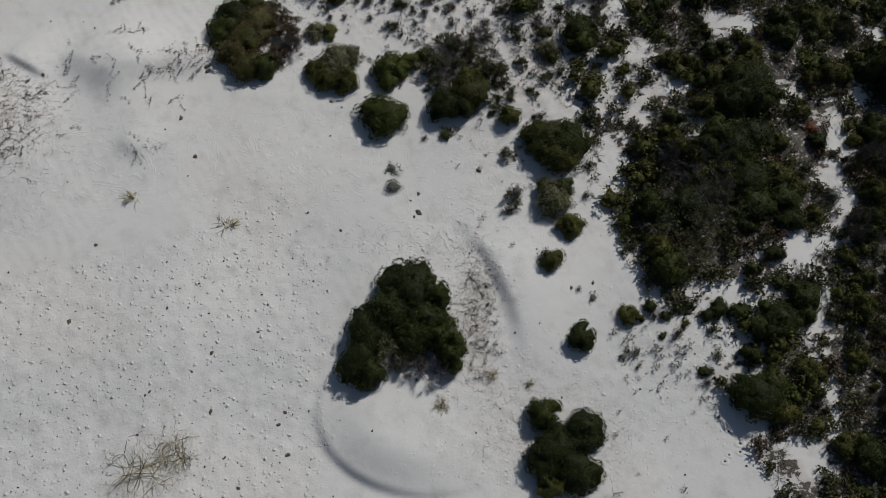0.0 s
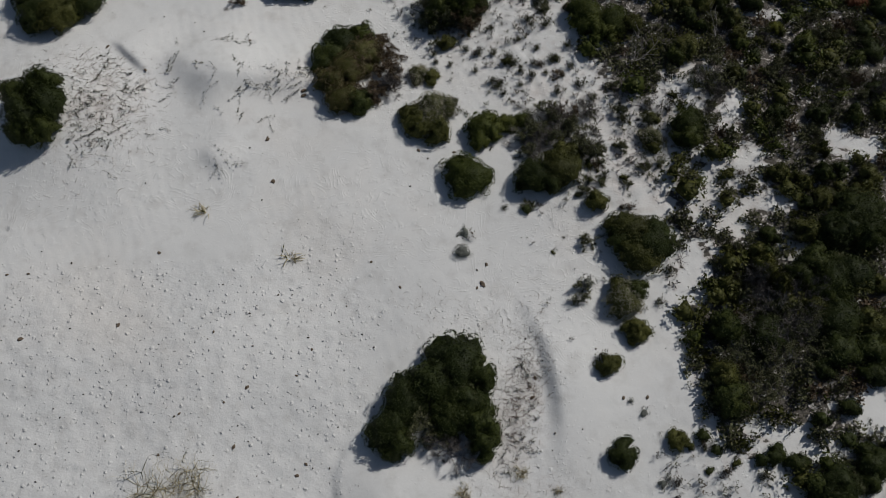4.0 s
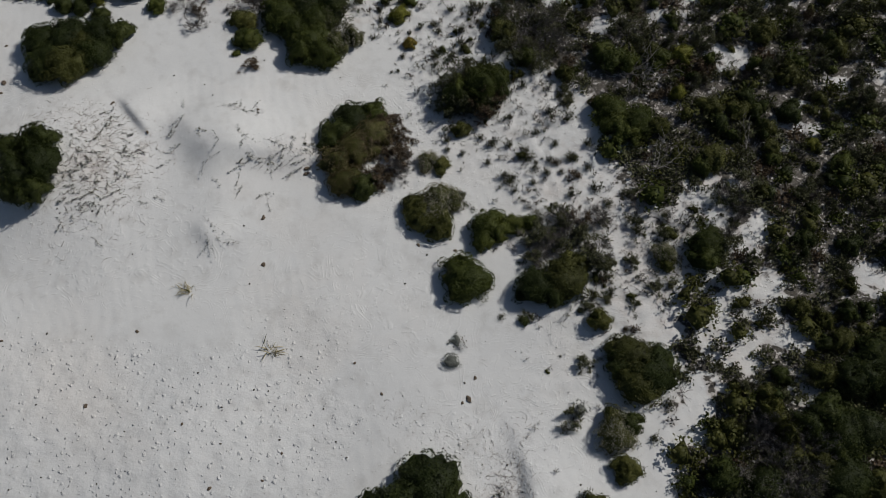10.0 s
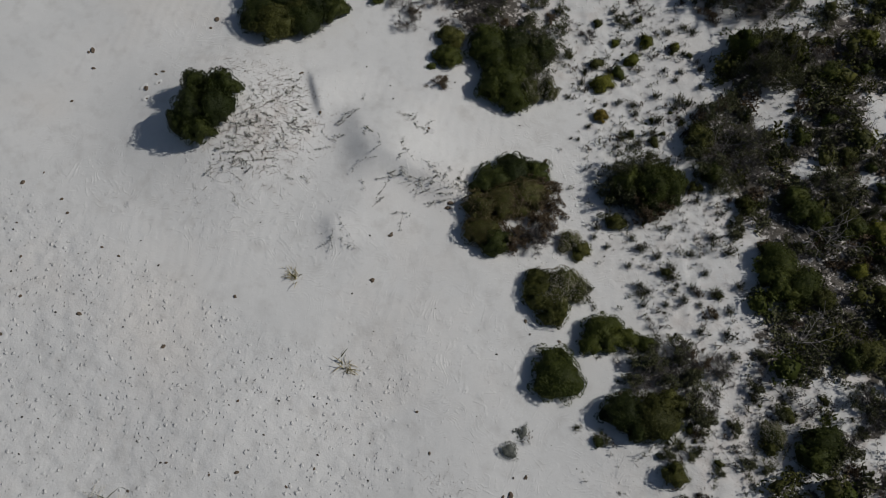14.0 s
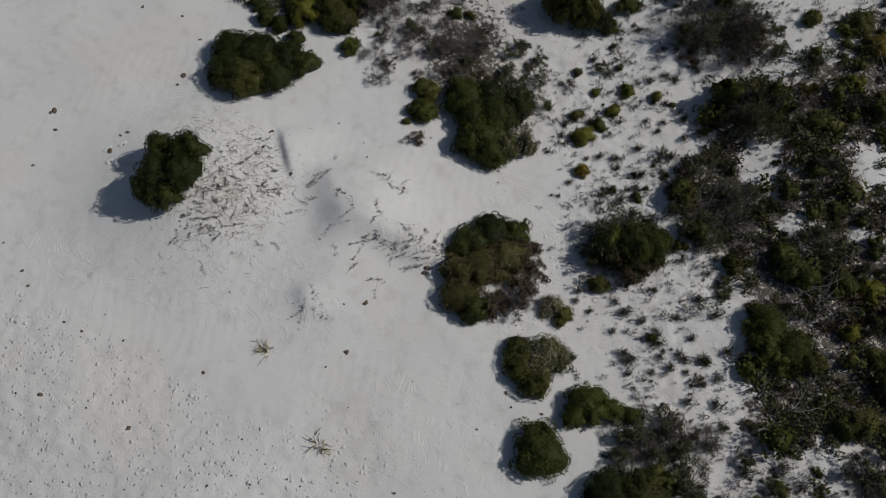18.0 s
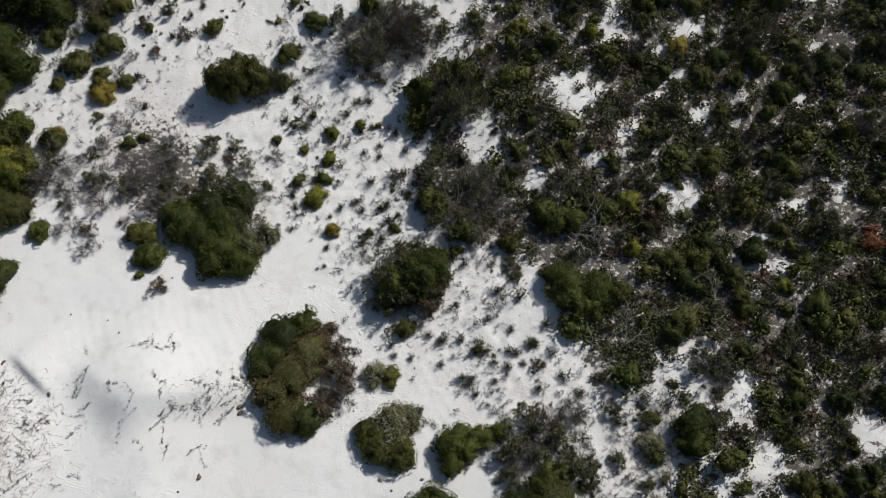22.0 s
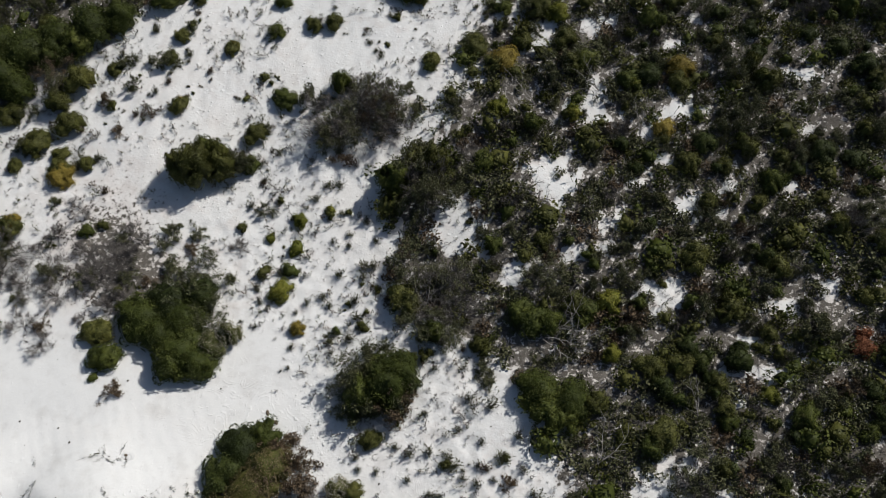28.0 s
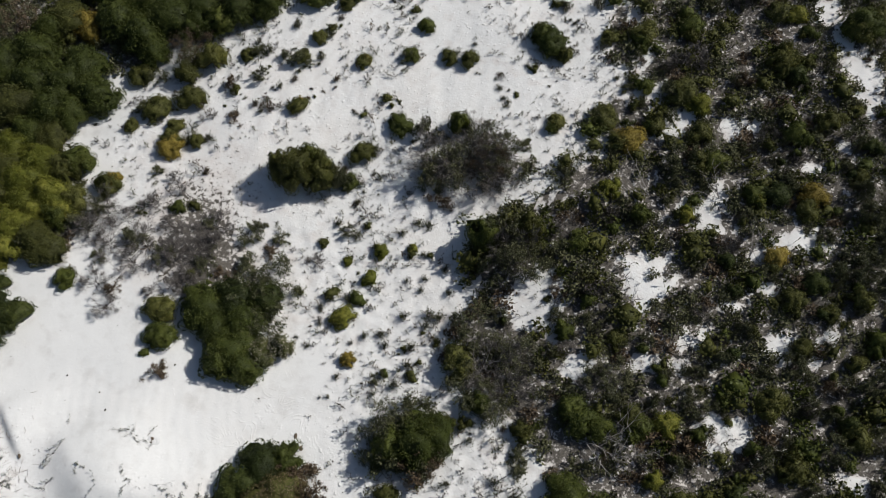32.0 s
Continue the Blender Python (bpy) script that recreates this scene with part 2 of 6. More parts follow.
    def lumps(scale, wide):
        v = n.new("ShaderNodeTexVoronoi")
        v.inputs["Scale"].default_value = scale
        # lumps without a regular outline
        bent = n.new("ShaderNodeVectorMath"); bent.operation = "MULTIPLY_ADD"
        bent.inputs[1].default_value = (0.16, 0.16, 0.16)
        l.new(fine.outputs["Color"], bent.inputs[0]); l.new(geo.outputs["Position"], bent.inputs[2])
        l.new(bent.outputs[0], v.inputs["Vector"])
        q = n.new("ShaderNodeMapRange")
        q.interpolation_type = "SMOOTHSTEP"
        q.inputs["From Min"].default_value = 0.02
        q.inputs["From Max"].default_value = wide
        l.new(v.outputs["Distance"], q.inputs["Value"])
        # only some of the cells hold a lump
        hole = n.new("ShaderNodeSeparateColor")
        l.new(v.outputs["Color"], hole.inputs[0])
        some = n.new("ShaderNodeMath"); some.operation = "GREATER_THAN"; some.inputs[1].default_value = 0.42
        l.new(hole.outputs[0], some.inputs[0])
        both = n.new("ShaderNodeMath"); both.operation = "MAXIMUM"
        l.new(q.outputs["Result"], both.inputs[0]); l.new(some.outputs[0], both.inputs[1])
        deep = n.new("ShaderNodeMath"); deep.operation = "MULTIPLY_ADD"
        deep.inputs[1].default_value = -1.2; deep.inputs[2].default_value = 1.0; deep.use_clamp = True
        l.new(at.outputs["Fac"], deep.inputs[0])
        some_deep = n.new("ShaderNodeMath"); some_deep.operation = "MULTIPLY"
        l.new(deep.outputs[0], some_deep.inputs[0]); l.new(hole.outputs[1], some_deep.inputs[1])
        rise = n.new("ShaderNodeMath"); rise.operation = "SUBTRACT"; rise.inputs[0].default_value = 1.0
        l.new(both.outputs[0], rise.inputs[1])
        out = n.new("ShaderNodeMath"); out.operation = "MULTIPLY"
        l.new(rise.outputs[0], out.inputs[0]); l.new(some_deep.outputs[0], out.inputs[1])
        return out.outputs[0]
    s1 = n.new("ShaderNodeMath"); s1.operation = "MULTIPLY_ADD"; s1.inputs[1].default_value = 0.9
    weak = n.new("ShaderNodeMath"); weak.operation = "MULTIPLY"; weak.inputs[1].default_value = 0.28
    l.new(fine.outputs["Fac"], weak.inputs[0])
    l.new(lumps(6.6, 0.34), s1.inputs[0]); l.new(weak.outputs[0], s1.inputs[2])
    s2 = n.new("ShaderNodeMath"); s2.operation = "MULTIPLY_ADD"; s2.inputs[1].default_value = 0.8
    l.new(lumps(3.9, 0.36), s2.inputs[0]); l.new(s1.outputs[0], s2.inputs[2])
    l.new(s2.outputs[0], bump1.inputs["Height"])
    bump2.inputs["Strength"].default_value = 1
    bump2.inputs["Distance"].default_value = 0.006
    l.new(coarse.outputs["Fac"], bump2.inputs["Height"])
    l.new(bump1.outputs[0], bump2.inputs["Normal"])
    # wind lines: thin curved crusts that lie across the bare sand
    lines = n.new("ShaderNodeTexNoise")
    lines.inputs["Scale"].default_value = 0.55
    lines.inputs["Detail"].default_value = 2
    lines.inputs["Distortion"].default_value = 0.6
    l.new(geo.outputs["Position"], lines.inputs["Vector"])
    saw = n.new("ShaderNodeMath"); saw.operation = "MULTIPLY"; saw.inputs[1].default_value = 19
    l.new(lines.outputs["Fac"], saw.inputs[0])
    fr = n.new("ShaderNodeMath"); fr.operation = "FRACT"
    l.new(saw.outputs[0], fr.inputs[0])
    step = n.new("ShaderNodeMapRange"); step.interpolation_type = "SMOOTHSTEP"
    step.inputs["From Min"].default_value = 0.0
    step.inputs["From Max"].default_value = 0.6
    step.inputs["To Min"].default_value = 0.75
    step.inputs["To Max"].default_value = 0.0
    l.new(fr.outputs[0], step.inputs["Value"])
    broken = tex(3.1, 3)
    bm_ = n.new("ShaderNodeMapRange")
    bm_.inputs["From Min"].default_value = 0.46
    bm_.inputs["From Max"].default_value = 0.6
    l.new(broken.outputs["Fac"], bm_.inputs["Value"])
    sw = n.new("ShaderNodeAttribute"); sw.attribute_name = "swirl"
    am = n.new("ShaderNodeMath"); am.operation = "MULTIPLY"
    l.new(sw.outputs["Fac"], am.inputs[0]); l.new(bm_.outputs[0], am.inputs[1])
    hh = n.new("ShaderNodeMath"); hh.operation = "MULTIPLY"
    l.new(step.outputs[0], hh.inputs[0]); l.new(am.outputs[0], hh.inputs[1])
    bump3 = n.new("ShaderNodeBump")
    bump3.inputs["Strength"].default_value = 1
    bump3.inputs["Distance"].default_value = 0.015
    l.new(hh.outputs[0], bump3.inputs["Height"])
    l.new(bump2.outputs[0], bump3.inputs["Normal"])
    l.new(bump3.outputs[0], b.inputs["Normal"])
    return m


SAND = sand_material()

# ---------------------------------------------------------------- lie of the land
_rng = np.random.RandomState(7)
_LAT = _rng.rand(256, 256)


def vnoise(x, y):
    """Smooth value noise between -1 and 1, one knob a metre."""
    x, y = np.asarray(x, float), np.asarray(y, float)
    xi, yi = np.floor(x).astype(int), np.floor(y).astype(int)
    u, v = x - xi, y - yi
    u, v = u * u * (3 - 2 * u), v * v * (3 - 2 * v)
    a, b = _LAT[xi % 256, yi % 256], _LAT[(xi + 1) % 256, yi % 256]
    c, d = _LAT[xi % 256, (yi + 1) % 256], _LAT[(xi + 1) % 256, (yi + 1) % 256]
    return 2 * ((a * (1 - u) + b * u) * (1 - v) + (c * (1 - u) + d * u) * v) - 1


def hump(x, y, cx, cy, rx, ry, turn=0.0):
    c, s = math.cos(radians(turn)), math.sin(radians(turn))
    a, b = (x - cx) * c + (y - cy) * s, -(x - cx) * s + (y - cy) * c
    return np.exp(-(a / rx) ** 2 - (b / ry) ** 2)


def soft(v, lo, hi):
    t = np.clip((v - lo) / (hi - lo), 0, 1)
    return t * t * (3 - 2 * t)


def ridge(x, y, cx, cy, length, lee, stoss, turn, bend=0.0):
    """A small dune: gentle windward side, steeper lee side, crest along its own x axis."""
    c, s = math.cos(radians(turn)), math.sin(radians(turn))
    a, b = (x - cx) * c + (y - cy) * s, -(x - cx) * s + (y - cy) * c
    b = b - bend * a * a
    return np.exp(-(a / length) ** 4) * np.where(b > 0, np.exp(-(b / lee) ** 2), np.exp(-(b / stoss) ** 2))


GAPS = []


def gap(x, y, rx, ry, turn):
    """Bare sand inside the scrub."""
    GAPS.append((x, y, rx, ry, turn))


gap(-3.19, 34.86, 1.32, 1.28, 9)
gap(0.14, 38.09, 1.13, 0.70, 9)
gap(0.48, 36.99, 0.83, 0.51, 9)
gap(-0.65, 33.10, 0.66, 0.46, 9)
gap(1.54, 34.32, 0.54, 0.52, 9)
gap(5.24, 33.25, 1.09, 0.58, 9)
gap(4.72, 32.40, 0.73, 0.36, 9)
gap(5.79, 41.88, 0.93, 0.46, 9)
gap(1.99, 40.97, 1.45, 0.38, 9)
gap(4.00, 40.45, 0.42, 0.30, 9)
gap(4.78, 39.27, 0.53, 0.34, 9)
gap(3.76, 38.02, 0.56, 0.18, 9)
gap(2.58, 35.90, 0.23, 0.55, 9)
gap(2.77, 34.84, 0.36, 0.27, 9)
gap(5.93, 36.99, 0.62, 0.41, 9)
gap(7.22, 36.22, 0.29, 0.27, 9)
gap(7.32, 38.12, 0.30, 0.28, 9)
gap(10.41, 44.44, 0.99, 0.34, 9)
gap(10.46, 41.47, 0.65, 0.26, 9)
gap(10.15, 38.65, 0.52, 0.22, 9)
gap(11.51, 34.57, 0.32, 0.66, 9)
gap(9.81, 33.53, 0.77, 0.30, 9)
gap(8.47, 30.66, 1.18, 0.19, 9)
gap(9.54, 30.71, 0.67, 0.24, 9)
gap(10.85, 31.51, 0.68, 0.16, 9)
gap(5.48, 26.88, 0.73, 0.88, 9)
gap(5.21, 25.87, 0.92, 0.56, 9)
gap(3.65, 24.68, 1.57, 0.50, 9)
gap(2.49, 23.88, 1.07, 0.65, 9)
gap(8.15, 29.55, 0.23, 0.42, 9)
gap(7.66, 24.89, 0.35, 0.85, 9)
gap(12.10, 24.88, 0.62, 0.48, 9)
gap(6.32, 22.50, 0.76, 0.44, 9)
gap(4.78, 22.25, 0.95, 0.71, 9)
gap(-1.53, 28.38, 1.46, 1.03, 9)
gap(-0.47, 26.72, 2.04, 1.30, 9)
gap(-0.04, 24.83, 2.18, 1.24, 9)
gap(1.09, 25.86, 1.21, 1.48, 9)
gap(-1.49, 24.81, 1.39, 1.24, 9)
gap(-5.14, 40.63, 0.97, 2.20, 9)
gap(-4.35, 42.21, 1.24, 0.98, 9)
gap(2.00, 27.33, 0.70, 0.22, 9)
gap(8.37, 31.85, 0.51, 0.24, 9)
gap(13.12, 24.49, 1.07, 0.79, 0)
gap(10.39, 19.46, 0.87, 0.74, 0)
gap(14.57, 21.19, 0.23, 0.80, 0)
gap(16.27, 18.93, 0.41, 1.48, 0)
gap(17.64, 20.83, 0.52, 0.46, 0)
gap(13.73, 14.00, 0.64, 0.87, 0)
gap(14.83, 14.01, 0.94, 0.47, 0)
gap(16.39, 15.76, 0.53, 0.60, 0)
gap(10.66, 11.74, 1.46, 0.61, 0)
gap(13.78, 9.95, 0.28, 0.94, 0)
gap(14.03, 7.40, 0.28, 0.76, 0)
gap(12.87, 5.99, 0.66, 0.34, 0)
gap(7.05, 20.43, 1.02, 1.71, 0)
gap(8.43, 22.48, 0.85, 1.09, 0)
gap(6.81, 17.40, 0.67, 1.58, 0)
gap(19.03, 24.05, 0.42, 0.44, 0)
gap(14.57, 10.84, 0.25, 0.72, 0)
gap(4.80, 24.10, 2.30, 1.15, 14)
gap(6.10, 26.10, 0.80, 1.20, 0)
gap(3.60, 22.95, 1.50, 0.90, 0)
gap(6.00, 23.10, 1.00, 0.80, 0)
gap(7.70, 25.30, 0.60, 1.10, 0)
gap(8.10, 20.20, 0.80, 1.00, 0)
gap(7.30, 22.00, 1.00, 0.80, 0)
gap(9.70, 9.90, 2.00, 1.30, 0)
gap(10.90, 11.30, 1.60, 0.80, 0)
gap(13.70, 13.30, 0.95, 1.05, 0)
gap(14.30, 11.40, 0.50, 1.10, 0)
gap(15.80, 16.30, 0.60, 1.30, 0)
gap(14.00, 7.80, 0.30, 0.60, 0)
gap(13.00, 5.50, 0.60, 0.45, 0)
gap(9.50, 21.30, 0.90, 0.50, 0)
gap(5.73, 50.28, 0.68, 1.56, 26)
gap(4.20, 52.22, 0.50, 1.37, 26)
gap(3.10, 53.43, 0.99, 0.57, 26)
gap(-1.16, 44.35, 0.69, 0.57, 26)
gap(1.53, 45.98, 0.93, 0.47, 26)
gap(-0.54, 45.43, 1.16, 0.29, 26)
gap(1.49, 45.34, 0.37, 0.58, 26)
gap(5.70, 46.73, 0.73, 0.19, 26)
gap(4.72, 45.11, 0.47, 0.22, 26)
gap(1.15, 41.32, 1.11, 0.47, 26)
gap(1.76, 42.33, 0.49, 0.69, 26)
gap(-3.52, 42.57, 1.15, 0.82, 26)
gap(-3.80, 47.95, 0.49, 1.90, 26)
gap(-2.18, 45.74, 1.41, 0.41, 26)
gap(7.22, 37.21, 0.26, 0.26, 26)
gap(5.06, 41.56, 0.87, 0.29, 26)
gap(4.18, 53.25, 0.39, 0.56, 26)
gap(5.83, 37.51, 0.82, 0.22, 26)
gap(7.55, 38.35, 0.50, 0.19, 26)
gap(3.16, 36.19, 0.41, 0.32, 26)
gap(-20.90, 33.12, 1.37, 1.02, 26)
gap(-21.78, 39.12, 1.46, 0.52, 26)
gap(-24.70, 36.83, 0.96, 0.26, 26)
gap(3.92, 21.17, 1.80, 1.86, 13)
gap(5.02, 23.66, 1.15, 1.14, 13)


def scrub(x, y):
    """1 where the scrub closes, 0 on open sand."""
    wob = 0.7 * vnoise(x * 0.7 + 5, y * 0.7) + 0.35 * vnoise(x * 1.9, y * 1.9 + 9)
    fine = vnoise(x * 3.3 + 2, y * 3.3) + 0.6 * vnoise(x * 6.1, y * 6.1 + 4)
    wob = wob + 0.3 * fine
    east = np.interp(y, [-10, 4.6, 7.8, 10.8, 12.9, 15.1, 18.2, 21.5, 24, 25.5, 29.4, 30.2, 31.3, 35.4, 39, 42.2, 46.3, 49, 60],
                     [12, 11.2, 10.6, 9.0, 7.0, 6.2, 6.4, 5.2, 3.0, 1.6, -0.2, -2.2, -5.4, -6.2, -6.4, -4.4, -4.0, -6.0, -14])
    right = soft(x - east + wob, -0.4, 0.9)
    west = np.interp(y, [26, 28, 31.6, 32.6, 35.8, 39.4, 42.1, 50, 60], [-25, -20.5, -21.2, -23.6, -24.0, -21.4, -19.6, -13, -5])
    left = soft(west - x + wob, -0.4, 0.9) * soft(y, 25.5, 27.5)
    north = soft(y + wob, 55.5, 58)
    m = np.maximum(np.maximum(right, left), north)
    for gx, gy, rx, ry, turn in GAPS:
        c, s = math.cos(radians(turn)), math.sin(radians(turn))
        a, b = (x - gx) * c + (y - gy) * s, -(x - gx) * s + (y - gy) * c
        q = (a / rx) ** 2 + (b / ry) ** 2
        m = m * (1 - (1 - soft(np.sqrt(q) + 0.34 * wob + 0.34 * fine, 0.75, 1.15)))
    return m


def heath(x, y):
    """Density of the thin low growth on the sand lanes."""
    lane = soft(y + 0.45 * x, 21.5, 24.5) * soft(x, -24, -20) * (1 - soft(x, 19, 22))
    pocket = hump(x, y, 4.2, 21.5, 3.2, 5.0) + hump(x, y, 2.5, 27, 3.5, 4) + 0.8 * hump(x, y, 9.0, 10, 2.5, 3)
    # the bare back of the dune
    back = (1 - 0.9 * np.clip(1.4 * hump(x, y, -9.5, 25.2, 3.4, 2.8), 0, 1)) * (1 - 0.95 * np.clip(1.6 * hump(x, y, -9.9, 28.0, 1.2, 1.6), 0, 1))
    return np.clip((0.85 * lane + pocket) * back, 0, 1)


def cover(x, y):
    # how far litter and painted scrub shade darken the sand
    dry = 0.6 * hump(x, y, -14.8, 29.5, 3.4, 2.4) + 0.5 * hump(x, y, -17, 32, 3, 4)
    mats = 0.62 * hump(x, y, 1.2, 11, 1.0, 2.8) + 0.5 * hump(x, y, 3, 6.8, 3.5, 2.5) + 0.62 * hump(x, y, -18, 19, 2.2, 2.4) + 0.25 * hump(x, y, 4, 22, 2.5, 4)
    return np.clip(scrub(x, y) + 0.42 * heath(x, y) + dry + mats, 0, 1)


def rough_sand(x, y):
    """Where the sand is pitted by feet, roots and rain."""
    pits = soft(-x - 3.2 + 0.6 * vnoise(x * 0.5, y * 0.5), 0, 1.5) * (1 - soft(y - np.interp(x, [-24, -16, -11, -8, -3], [10.5, 12.2, 13.6, 14.6, 13.0]), -0.5, 0.6)) * soft(y, -4, 2) + 0.9 * hump(x, y, -7.2, 15.3, 2.2, 1.5)
    roots = 1.1 * hump(x, y, 1.0, 10.8, 1.3, 3.2) + hump(x, y, -0.6, 13.2, 2.6, 1.2) + hump(x, y, 3.6, 6.5, 4.0, 2.6) + hump(x, y, -18.4, 19, 2.6, 3.0) + hump(x, y, -6.6, 26.6, 1.2, 1.8) + hump(x, y, -6.0, 23.0, 1.4, 2.0) + 0.7 * hump(x, y, -11.5, 22.3, 1.8, 0.8)
    return np.clip(pits + roots + 0.9 * heath(x, y) + 0.8 * scrub(x, y), 0.06, 1)


def swirl(x, y):
    """Where the wind has laid bare thin curved crusts."""
    s = hump(x, y, -5.2, 17.8, 3.2, 2.2) + hump(x, y, -13.5, 17.5, 3.0, 2.0) + 0.9 * hump(x, y, -16.5, 15.5, 2.4, 1.6, 30) + hump(x, y, 0.5, 14.2, 2.4, 1.6)
    s = s + hump(x, y, 2.4, 17.5, 2.2, 2.6) + hump(x, y, -9.5, 26.2, 2.2, 1.4) + 0.8 * hump(x, y, -22.5, 20.5, 2.6, 2.0) + 0.8 * hump(x, y, -21, 13, 3, 1.5) + 0.7 * hump(x, y, -3.5, 24, 2, 2.5)
    return np.clip(1.3 * s, 0, 1) * (1 - scrub(x, y))


def relief(x, y):
    z = 0.35 * vnoise(x * 0.09 + 3, y * 0.09) + 0.1 * vnoise(x * 0.3, y * 0.3 + 4)
    # the lane behind the dune lies lower
    z = z - 0.8 * hump(x, y, -8.5, 33, 7, 9)
    # mounds held by roots
    z = z + 0.45 * hump(x, y, 0.0, 10.6, 3.2, 3.6) + 0.9 * hump(x, y, -19.6, 18.6, 3.4, 3.0)
    # crease between the root mound and the smooth slope
    z = z + 0.34 * soft(x - np.interp(y, [7, 9, 11.2, 13.3, 14.7, 16], [3.05, 2.65, 2.1, 1.25, 0.15, -1.25]), 0.0, 0.72) * hump(x, y, 2.6, 12.2, 2.4, 2.2)
    # smooth wind dune with a steep foot on its lee side
    q = 1.0 - np.sqrt(((x + 0.5) / 4.2) ** 2 + ((y - 7.2) / 3.1) ** 2)
    z = z + (0.2 * soft(q, 0.0, 0.1) + 0.42 * soft(q, 0.0, 0.55)) * hump(x, y, -2.9, 5.2, 3.0, 2.8)
    # slip face and dunes beside the twiggy ridge
    z = z + 0.24 * ridge(x, y, -17.8, 22.0, 1.15, 0.17, 2.0, 148)
    z = z + 0.5 * ridge(x, y, -14.6, 21.9, 1.7, 1.0, 2.2, 148) + 0.32 * ridge(x, y, -12.0, 22.3, 2.3, 0.7, 1.6, 192)
    z = z + 0.15 * ridge(x, y, -12.6, 18.0, 0.7, 0.4, 0.9, 148)
    # pits and small bumps
    r = rough_sand(x, y)
    z = z + r * (0.014 * vnoise(x * 2.6, y * 2.6) + 0.016 * vnoise(x * 4.9 + 8, y * 4.9) + 0.05 * scrub(x, y) * vnoise(x * 1.4, y * 1.4))
    z = z + heath(x, y) * (0.03 * vnoise(x * 3.6 + 3, y * 3.6) + 0.02 * vnoise(x * 1.9, y * 1.9 + 3))
    rip = np.sin((x * 0.82 + y * 0.57) * 15 + 3.5 * vnoise(x * 0.8, y * 0.8))
    z = z + 0.0045 * rip * soft(vnoise(x * 0.25 + 31, y * 0.25), 0.0, 0.5) * (1 - np.clip(r, 0, 1))
    z = z + 0.006 * vnoise(x * 2.2, y * 2.2)
    return z



SPACE = []


GRID = {}


def ground_at(x, y):
    """Height of the built sand sheet at a place."""
    xs, ys, Z = GRID["x"], GRID["y"], GRID["z"]
    i = min(max(int(np.searchsorted(xs, x)) - 1, 0), len(xs) - 2)
    j = min(max(int(np.searchsorted(ys, y)) - 1, 0), len(ys) - 2)
    u, v = (x - xs[i]) / (xs[i + 1] - xs[i]), (y - ys[j]) / (ys[j + 1] - ys[j])
    return float((Z[j, i] * (1 - u) + Z[j, i + 1] * u) * (1 - v) + (Z[j + 1, i] * (1 - u) + Z[j + 1, i + 1] * u) * v)


def axis(lo, hi, fine_lo, fine_hi, fine, mid):
    v = list(np.arange(fine_lo, fine_hi, fine))
    v = list(np.arange(lo, fine_lo - mid / 2, mid)) + v + list(np.arange(fine_hi, hi, mid))
    step, a, b = mid, v[0], v[-1]
    head, tail = [], []
    while a > -2600 or b < 2600:
        step *= 1.6
        a -= step; b += step
        head.append(a); tail.append(b)
    return np.array(head[::-1] + v + tail)


def mesh_from(name, verts, faces, smooth=False):
    """faces: one integer array, all faces with the same number of corners."""
    me = bpy.data.meshes.new(name)
    verts, faces = np.asarray(verts, np.float32), np.asarray(faces, np.int32)
    k = faces.shape[1]
    me.vertices.add(len(verts))
    me.vertices.foreach_set("co", verts.ravel())
    me.loops.add(faces.size)
    me.loops.foreach_set("vertex_index", faces.ravel())
    me.polygons.add(len(faces))
    me.polygons.foreach_set("loop_start", np.arange(0, faces.size, k, dtype=np.int32))
    me.polygons.foreach_set("loop_total", np.full(len(faces), k, np.int32))
    if smooth:
        me.polygons.foreach_set("use_smooth", np.ones(len(faces), bool))
    me.update(calc_edges=True)
    return me


def build_ground():
    xs = axis(-44, 30, -27, 8, 0.11, 0.4)
    ys = axis(-6, 74, 2, 34, 0.11, 0.4)
    X, Y = np.meshgrid(xs, ys)
    Z = relief(X.ravel(), Y.ravel())
    nx, ny = len(xs), len(ys)
    GRID.update(x=xs, y=ys, z=Z.reshape(ny, nx))
    i = (np.arange(ny - 1)[:, None] * nx + np.arange(nx - 1)[None, :]).ravel()
    me = mesh_from("ground", np.stack([X.ravel(), Y.ravel(), Z], 1), np.stack([i, i + 1, i + 1 + nx, i + nx], 1), True)
    me.materials.append(SAND)
    for name, vals in (("litter", cover(X.ravel(), Y.ravel())), ("rough", rough_sand(X.ravel(), Y.ravel())), ("swirl", swirl(X.ravel(), Y.ravel()))):
        at = me.attributes.new(name, "FLOAT", "POINT")
        at.data.foreach_set("value", np.asarray(vals, np.float32))
    ob = new("ground", me)
    return tagged(ob, "white dune sand with wind-blown humps, pits and thin plant litter, scrub shade painted in", "sand", kind="structure")


build_ground()

# ---------------------------------------------------------------- plants: shared meshes
def puffs(rng, n, spread, size):
    """Centres and radii of the rounded tufts that make a crown over a unit circle."""
    out = []
    p1, p2 = rng.uniform(0, 6.28, 2)
    for i in range(n):
        f = (i + 0.5) / n
        elev = math.asin(min(1, f ** 0.9))
        a = i * 2.39996 + rng.uniform(-0.5, 0.5)
        rad = math.cos(elev) * spread * rng.uniform(0.82, 1.1) * (1 + 0.13 * math.sin(2 * a + p1) + 0.09 * math.sin(3 * a + p2))
        out.append((rad * math.cos(a), rad * math.sin(a), 0.16 + math.sin(elev) * spread * rng.uniform(0.75, 1.08), size * rng.uniform(0.6, 1.36)))
    return np.array(out)


